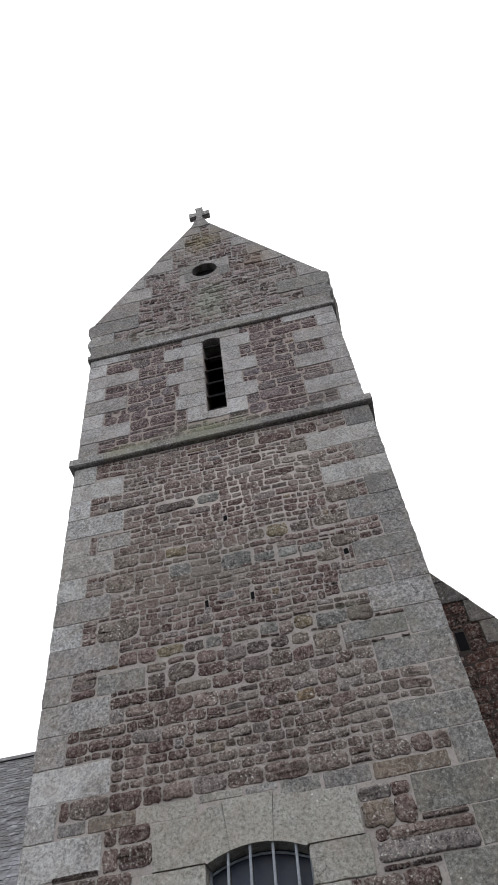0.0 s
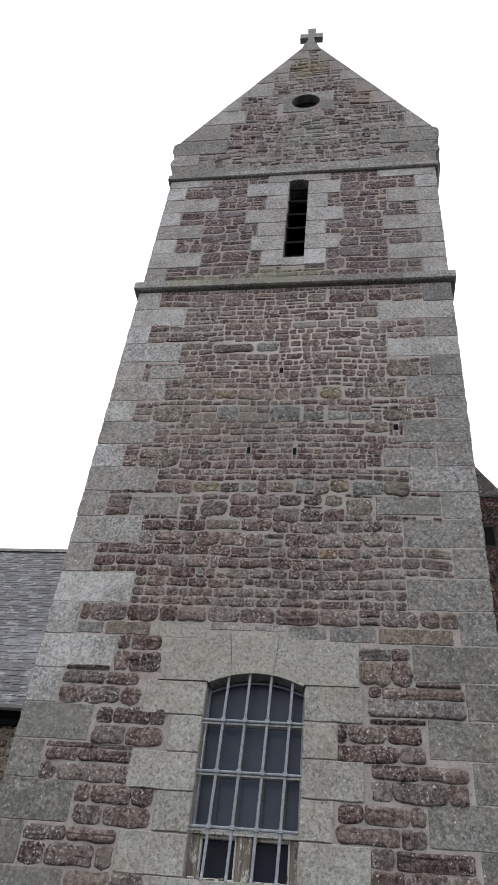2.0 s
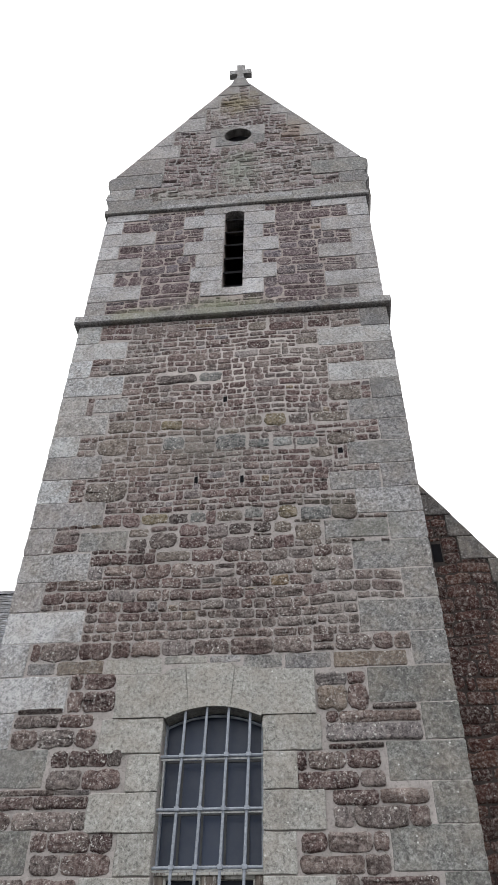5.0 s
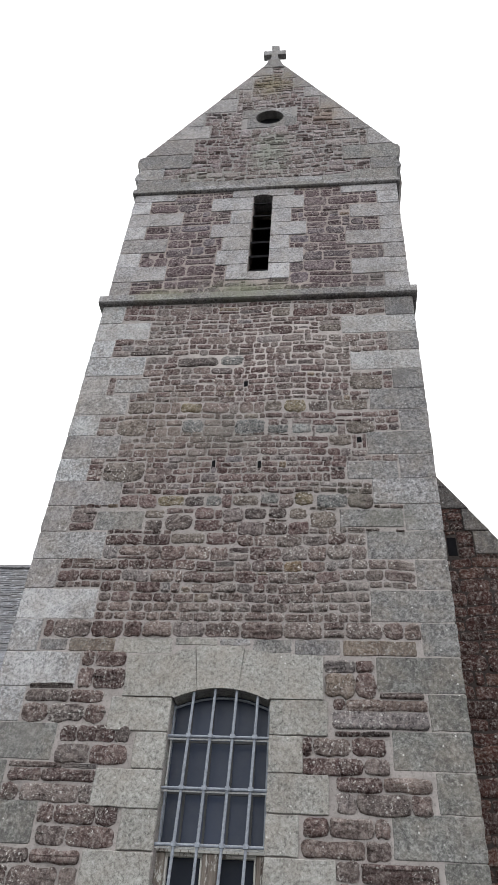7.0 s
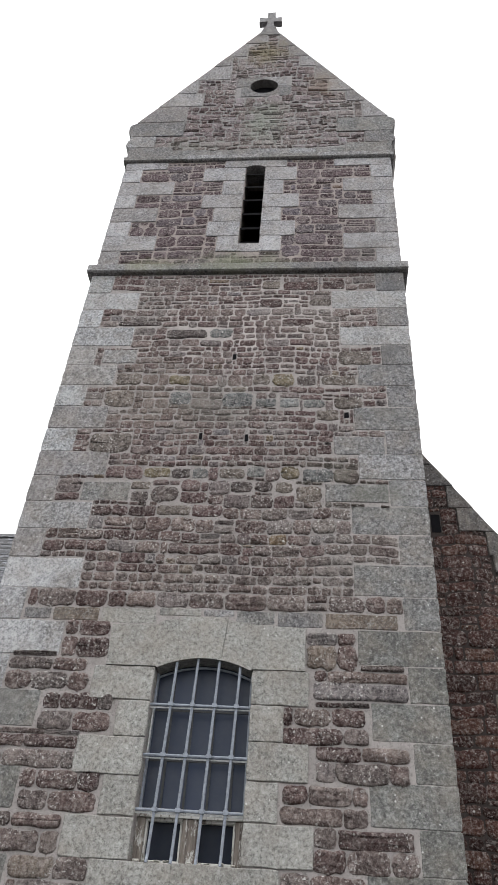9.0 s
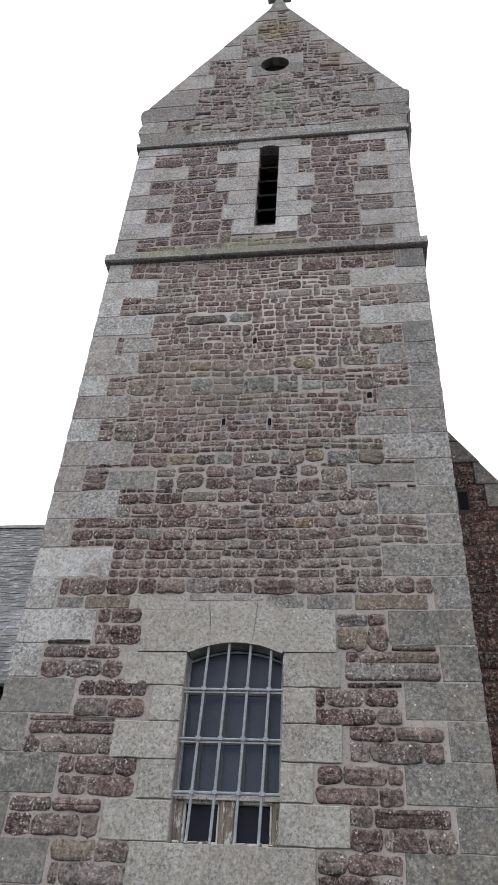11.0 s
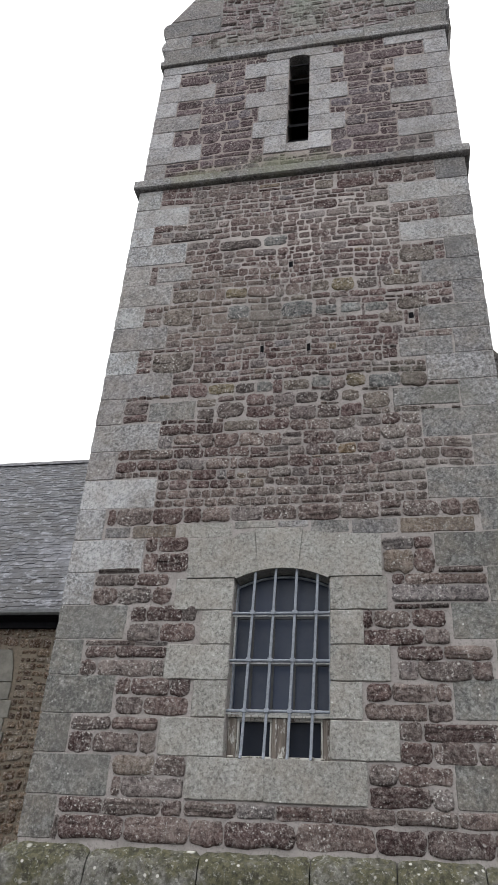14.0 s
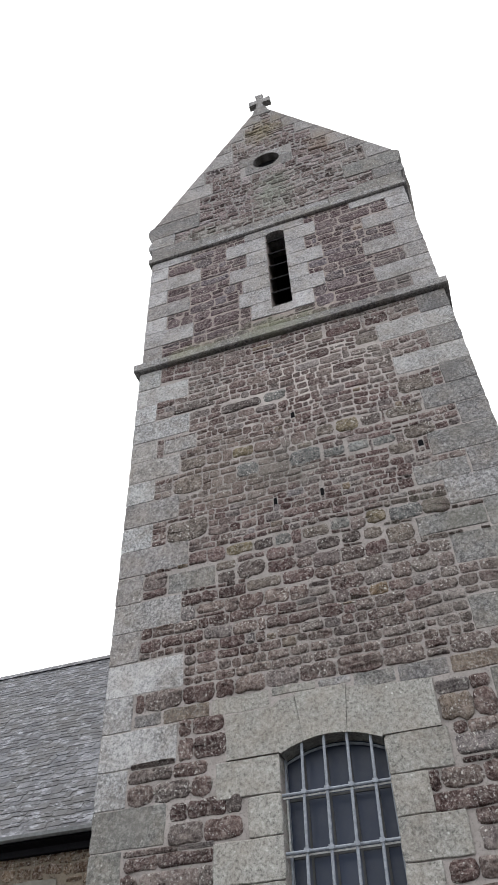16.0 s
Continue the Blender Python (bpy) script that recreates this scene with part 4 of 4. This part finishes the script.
# rows between corner stones and window jambs: foot, head, then the upright joints
ROWS_WEST = (
    (5.36, 5.57, -2.22, -2.11, -1.64, -1.25), (5.0, 5.18, -1.67, -1.52, -1.14), (4.74, 4.98, -1.67, -1.5, -1.12),
    (4.735, 4.79, -2.22, -1.7), (4.58, 4.72, -2.24, -1.73, -1.33), (4.36, 4.56, -2.24, -1.93, -1.52, -1.28), (4.15, 4.33, -1.75, -1.55, -1.13, -0.97),
    (3.93, 4.13, -1.75, -1.38, -0.97), (3.885, 3.935, -2.23, -1.64, -1.26), (3.74, 3.87, -2.22, -1.85, -1.27),
    (3.55, 3.72, -2.24, -2.05, -1.41, -1.27), (3.35, 3.53, -1.8, -1.63, -1.19, -0.96), (3.15, 3.33, -1.78, -1.46, -0.96),
    (2.99, 3.12, -2.24, -1.79, -1.27), (2.77, 2.97, -2.24, -1.97, -1.46, -1.27), (2.56, 2.75, -1.72, -1.27, -0.94),
    (2.36, 2.54, -1.7, -1.6, -0.94), (2.2, 2.34, -2.24, -1.76, -1.15, -0.94), (1.96, 2.18, -2.2, -1.51, -0.84, -0.5, 0.2, 0.94))
ROWS_EAST = (
    (4.685, 4.75, 1.7, 2.18), (4.97, 5.11, 1.11, 1.46, 1.66), (4.69, 4.96, 1.11, 1.45, 1.67), (4.55, 4.67, 1.2, 1.34, 2.21), (4.35, 4.54, 1.19, 2.2),
    (4.28, 4.33, 1.21, 1.49, 1.79), (4.08, 4.26, 0.87, 0.99, 1.38, 1.74), (3.9, 4.06, 0.87, 1.5, 1.77),
    (3.74, 3.88, 1.22, 1.69, 2.17), (3.53, 3.73, 1.22, 1.42, 1.95, 2.16), (3.32, 3.5, 0.89, 1.15, 1.58, 1.74),
    (3.13, 3.3, 0.87, 1.49, 1.74), (2.95, 3.12, 1.2, 1.43, 2.16), (2.74, 2.94, 1.2, 1.52, 1.93, 2.2),
    (2.55, 2.72, 0.89, 1.17, 1.69), (2.35, 2.53, 0.89, 1.47, 1.68),
    (2.2, 2.335, -0.92, -0.39, 0.0, 0.55, 1.13, 1.7, 2.16), (1.96, 2.18, 0.94, 1.4, 2.0, 2.2))
COURSES = (1.95, 2.17, 2.35, 5.36, 5.57, 5.69, 5.82, 5.95, 6.09, 6.25, 6.4, 6.61, 6.78, 6.98, 7.2, 7.42, 7.52, 7.62, 7.77, 7.88, 7.98, 8.08, 8.22, 8.34, 8.45,
           8.64, 8.78, 8.9, 9.13, 9.24, 9.35, 9.49, 9.62, 9.72, 9.88, 10.0, 10.15, 10.3, 10.42, 10.6, 10.7, 10.79, 10.92, 11.03, 11.18, 11.36, 11.45)
cells = []
for rows in (ROWS_WEST, ROWS_EAST):
    for z0, z1, *xs in rows:
        for xa, xb in zip(xs, xs[1:]):
            j = lambda: r1.uniform(0.001, 0.008)
            cells.append((xa + j(), xb - j(), z0 + r1.uniform(-0.006, 0.003), z1 + r1.uniform(-0.003, 0.006)))
        blockers.append((xs[0], xs[-1], z0 - 0.015, z1 + 0.015))
blockers += [(-W, -1.11, 2.36, 5.34), (0.88, W, 2.36, 5.14)]
near_cells = list(cells)
cells += lay(PLINTH + 0.01, TOP, lambda a, b: (-W, W), blockers, lambda z: (0.1, 0.2), r1, lines=COURSES)
lay_stones(cells, 0.0, 0.024, r1, stone_mat, stone_stuff_mat, lower, lambda c: c[2] < 5.7 or (c[2] < 8 and (c[0] * 37 + c[2] * 91) % 1 > (c[2] - 5.6) / 2.4))
r2 = random.Random(12)
cells = lay(UZ0 + 0.02, UZ1, lambda a, b: (-UP, UP), ublock, lambda z: (0.17, 0.34), r2, joint=0.024, aspect=(0.8, 2.1), split=0.42)
lay_stones(cells, 0.03, 0.02, r2, belfry_stone_mat, stone_stuff_mat, belfry, lambda c: True, wander=0.06)
r3 = random.Random(13)
cells = lay(GZ, APEX - 0.5, lambda a, b: (-gable_x(b) + 0.1, gable_x(b) - 0.1), gblock, lambda z: (0.12, 0.24), r3, joint=0.022, aspect=(0.7, 1.9), split=0.4)
lay_stones(cells, 0.03, 0.018, r3, None, gable_stone_mat, gable, None, wander=0.09, even=False)

# ---- half-gabled stair wing beside the tower ----
wing = tagged(empty("stair_wing"), "dark red-brown rubble stair wing with a sloping stone coping", "building wing")
WY, WX = 0.7, 3.74
wing_slope = lambda z: min(WX, 2.6 + (8.38 - z) / 1.5)
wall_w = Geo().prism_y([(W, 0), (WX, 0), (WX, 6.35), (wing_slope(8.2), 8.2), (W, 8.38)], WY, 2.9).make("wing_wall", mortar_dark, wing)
wb = [(2.75, 2.89, 6.88, 7.19), (3.48, 4.0, 6.28, 6.56)]
# the slit is not cut; its shade is a near-black panel on the wall
Geo().box((2.76, WY - 0.004, 6.9), (2.88, WY + 0.02, 7.18)).make("vent_slit", louver_shade_mat, wing, "near-black panel painting the shade of a small vent slit")
p0 = 2.6
sl = math.hypot(1.22, 1.83)
for k in range(5):
    d0, d1 = sl * k / 5 + 0.005, sl * (k + 1) / 5 - 0.005
    t = (0.16, 0.3, 0.2, 0.34, 0.24)[k]
    wb.append((p0 - t + 1.22 * (k + 0.5) / 5, p0 + 3, 8.38 - 1.83 * (k + 1) / 5, 8.38 - 1.83 * k / 5))
    p = lambda q, o: (2.6 + 1.22 * q / sl - o, 8.38 - 1.83 * q / sl)
    up = RNG.uniform(0.0, 0.03)
    xi = p0 + 1.22 * (k + 0.5) / 5 - t
    o = [(xi, p(d0, 0)[1]), (xi, p(d1, 0)[1]), p(d1, -up), p(d0, -up)]
    if k == 0:
        o = [(max(x, W + 0.005), z) for x, z in o]
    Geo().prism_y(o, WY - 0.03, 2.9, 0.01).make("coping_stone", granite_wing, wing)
Geo().prism_y([(3.5, 6.3), (3.86, 6.3), (3.9, 6.36), (3.86, 6.46), (3.8, 6.54), (3.5, 6.54)], WY - 0.06, 2.9, 0.012).make("kneeler_stone", granite_wing, wing)
zq = 6.28
k = 0
while zq > 0.3:
    h = RNG.uniform(0.34, 0.46)
    l = (0.5, 0.3)[k % 2] + RNG.uniform(-0.04, 0.04)
    if k > 2:
        block("corner_stone", WX - l, WX + 0.012, zq - h, zq, WY - 0.018, WY + 0.5, ochre_stone, wall_w, gap=0.012, bevel=0.02)
        wb.append((WX - l, WX + 0.1, zq - h, zq))
    zq -= h
    k += 1
r4 = random.Random(14)
cells = lay(0.02, 8.0, lambda a, b: (W + 0.01, wing_slope(b) - (0.06 if b > 6.3 else 0)), wb, lambda z: (0.12, 0.22), r4, joint=0.012, aspect=(1.1, 2.6))
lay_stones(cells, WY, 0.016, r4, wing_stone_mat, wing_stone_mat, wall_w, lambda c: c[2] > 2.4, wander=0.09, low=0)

# ---- nave behind the tower ----
nave = tagged(empty("nave"), "long low church nave with a steep grey slate roof", "church nave")
NY, EZ, RY, RZ = 2.85, 5.17, 6.5, 10.17
EY = 2.62
NX0, NX1, NS, NC, NT = -5.33, -4.81, 3.42, 4.16, 4.47   # nave window: sides, sill, springing, point
nave_wall = Geo().pierced((-14, -W, 0, 5.3), (NX0, NX1, NS, NT), NY, NY + 0.6).make("nave_wall", mortar_ochre, nave, "ochre-brown rubble nave wall")
east_wall = Geo().box((W, NY + 0.06, 0), (12, NY + 0.6, 5.3)).make("nave_wall", mortar_ochre, nave, "ochre-brown rubble nave wall")
Geo().box((-14, 2 * RY - NY - 0.6, 0), (12, 2 * RY - NY, 5.3)).make("nave_wall", mortar_dark, nave)
for x in (-14, 12):
    Geo().add([(x, NY, 0), (x, 2 * RY - NY, 0), (x, 2 * RY - NY, EZ), (x, RY, RZ - 0.15), (x, NY, EZ), (x + 0.5, NY, 0), (x + 0.5, 2 * RY - NY, 0), (x + 0.5, 2 * RY - NY, EZ), (x + 0.5, RY, RZ - 0.15), (x + 0.5, NY, EZ)],
              [(0, 1, 2, 3, 4), (9, 8, 7, 6, 5), (0, 5, 6, 1), (1, 6, 7, 2), (2, 7, 8, 3), (3, 8, 9, 4), (4, 9, 5, 0)]).make("gable_end", mortar_dark, nave)
sy, sz_ = RY - EY, RZ - EZ
L = math.hypot(sy, sz_)
dy, dz = sy / L, sz_ / L
ny, nz = -dz, dy


EAST_RZ = RZ - 0.17


def deck(x0, x1, rz=RZ):
    Geo().prism_x([(EY, EZ), (RY, rz), (RY, rz - 0.12), (EY + 0.08, EZ - 0.1)], x0, x1).make("roof_deck", slate_joined, nave)


deck(-14, -W)
deck(W, 12.5, EAST_RZ)
Geo().prism_x([(DEPTH, EZ + (DEPTH - EY) * sz_ / sy), (RY, RZ), (RY, RZ - 0.12), (DEPTH, EZ + (DEPTH - EY) * sz_ / sy - 0.12)], -W, W).make("roof_deck", slate_joined, nave)
Geo().prism_x([(2 * RY - EY, EZ), (RY, RZ), (RY, RZ - 0.12), (2 * RY - EY, EZ - 0.1)], -14, W).make("roof_deck", slate_joined, nave)
Geo().prism_x([(2 * RY - EY, EZ), (RY, EAST_RZ), (RY, EAST_RZ - 0.12), (2 * RY - EY, EZ - 0.1)], W, 12.5).make("roof_deck", slate_joined, nave)
# slates: overlapping rows, each one slightly uneven
r5 = random.Random(15)
rest = Geo()
count = 0
EXPO = 0.12
for side, xa, xb in ((-1, -9.5, -W), (1, W, 9.0)):
    rise = (RZ if side < 0 else EAST_RZ) - EZ
    L = math.hypot(sy, rise)
    dy, dz = sy / L, rise / L
    ny, nz = -dz, dy
    row, s = 0, 0.0
    while s < L - 0.05:
        x = xa + (row % 2) * 0.12
        while x < xb:
            w = r5.uniform(0.12, 0.27)
            x1 = min(x + w, xb)
            s1 = min(s + EXPO + 0.07, L)
            l0, l1, k = 0.007 + r5.uniform(0, 0.008), 0.003, r5.uniform(-0.036, 0.036)
            P = lambda xx, ss, hh: (xx, EY + dy * ss + ny * hh, EZ + dz * ss + nz * hh)
            v = [P(x + 0.002, s + k, l0), P(x1 - 0.002, s + k + r5.uniform(-0.003, 0.003), l0 + r5.uniform(0, 0.004)), P(x1 - 0.002, s1, l1), P(x + 0.002, s1, l1),
                 P(x + 0.002, s + k, l0 - 0.008), P(x1 - 0.002, s + k, l0 - 0.008), P(x1 - 0.002, s1, l1 - 0.006), P(x + 0.002, s1, l1 - 0.006)]
            f = [(0, 1, 2, 3), (4, 7, 6, 5), (0, 4, 5, 1), (1, 5, 6, 2), (2, 6, 7, 3), (3, 7, 4, 0)]
            if side < 0 and -4.6 < x and x1 < -W and s < 3.2 and count < 300:
                link_mesh("slate", v, f, slate, nave)
                count += 1
            else:
                rest.add(v, f)
            x = x1
        row += 1
        s += EXPO
tagged(rest.make("slate_covering", slate_joined, nave), kind="stuff")
x = -14.0
while x < 12.4:
    e = min(x + 0.45, 12.5)
    rz = RZ if x < 2.5 else EAST_RZ
    Geo().prism_x([(RY - 0.13, rz - 0.1), (RY - 0.1, rz - 0.06), (RY, rz + 0.05), (RY + 0.1, rz - 0.06), (RY + 0.13, rz - 0.1)], x + 0.004, e - 0.004).make("ridge_tile", slate, nave)
    x = e
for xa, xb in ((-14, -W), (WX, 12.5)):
    Geo().prism_x([(EY - 0.09, EZ + 0.0), (EY - 0.08, EZ - 0.045), (EY - 0.04, EZ - 0.07), (EY + 0.01, EZ - 0.045), (EY + 0.02, EZ), (EY + 0.01, EZ), (EY + 0.0, EZ - 0.04), (EY - 0.04, EZ - 0.058), (EY - 0.07, EZ - 0.04), (EY - 0.078, EZ)], xa, xb).make("gutter", gutter_mat, nave, "half-round zinc gutter")
    # eaves board in near-black, so the eaves shade is in its colour
    Geo().prism_x([(EY + 0.02, EZ - 0.06), (NY - 0.05, EZ - 0.12), (NY - 0.05, EZ - 0.15), (EY + 0.02, EZ - 0.09)], xa, xb).make("soffit", louver_shade_mat, nave, "eaves board, blackened to paint in the eaves shade")
    # no real timber: a dark band added where the eaves shade the wall
    Geo().prism_x([(NY - 0.09, EZ - 0.12), (NY - 0.09, EZ - 0.22), (NY - 0.002, EZ - 0.22), (NY - 0.002, EZ - 0.12)], xa, xb).make("wall_plate", louver_shade_mat, nave, "near-black band added for the shade under the eaves")
nave_window = tagged(empty("window_2"), "small pointed nave window with leaded glass and pale stone surround", "window", kind="structure")
NM = (NX0 + NX1) / 2


def lancet(u):
    """A point on one side of the pointed head; u runs from the springing (0) to the point (1)."""
    a = u * 1.05
    return (NX1 - NM) * (1 - (1 - math.cos(a)) / (1 - math.cos(1.05))), NC + (NT - NC) * math.sin(a) / math.sin(1.05)


head = [lancet(i / 6) for i in range(7)]
nb = []
for sgn in (-1, 1):
    q = [(NX1 - NM, NC - 0.02)] + head + [(0.0, 4.64), (0.4, 4.62), (0.47, 4.36), (0.5, NC - 0.02)]
    q = [(NM + sgn * x, z) for x, z in q]
    Geo().prism_y(q if sgn < 0 else q[::-1], NY - 0.025, NY + 0.3).make("head_stone", render_mat, nave_window)
    z, k = NC - 0.03, 0
    while z > NS + 0.05:
        z0 = max(z - 0.26, NS)
        w = 0.3 if k % 2 else 0.24
        x0, x1 = sorted((NM + sgn * (NX1 - NM), NM + sgn * (NX1 - NM + w)))
        block("jamb_stone", x0, x1, z0, z, NY - 0.022, NY + 0.3, render_mat, nave_window, gap=0.004, bevel=0.008)
        z, k = z0, k + 1
block("sill_stone", NX0 - 0.28, NX1 + 0.28, NS - 0.16, NS, NY - 0.04, NY + 0.4, render_mat, nave_window, gap=0.004)
Geo().prism_y([(NX0, NS), (NX1, NS)] + [(NM + x, z) for x, z in head] + [(NM - x, z) for x, z in head[::-1]], NY + 0.24, NY + 0.255).make("pane", glass, nave_window, "dark leaded glass")
for x in (NM - 0.09, NM + 0.09):
    Geo().box((x - 0.008, NY + 0.22, NS), (x + 0.008, NY + 0.25, NT - 0.08)).make("glazing_bar", bar_metal, nave_window)
for z in (3.72, 4.02, 4.28):
    Geo().box((NX0 + 0.01, NY + 0.215, z - 0.01), (NX1 - 0.01, NY + 0.245, z + 0.01)).make("glazing_bar", bar_metal, nave_window)
nb = [(NX0 - 0.29, NX1 + 0.29, NS - 0.18, 4.64)]
r6 = random.Random(16)
cells = lay(1.0, 5.05, lambda a, b: (-8.5, -W - 0.02), nb, lambda z: (0.07, 0.17), r6, joint=0.022, aspect=(0.7, 2.0))
lay_stones(cells, NY, 0.016, r6, None, nave_stone_mat, nave_wall, None, wander=0.12, low=0)
cells = lay(2.0, 5.05, lambda a, b: (WX + 0.02, 7.5), [], lambda z: (0.07, 0.17), r6, joint=0.022, aspect=(0.7, 2.0))
lay_stones(cells, NY + 0.06, 0.016, r6, None, nave_stone_mat, east_wall, None, wander=0.12, low=0)
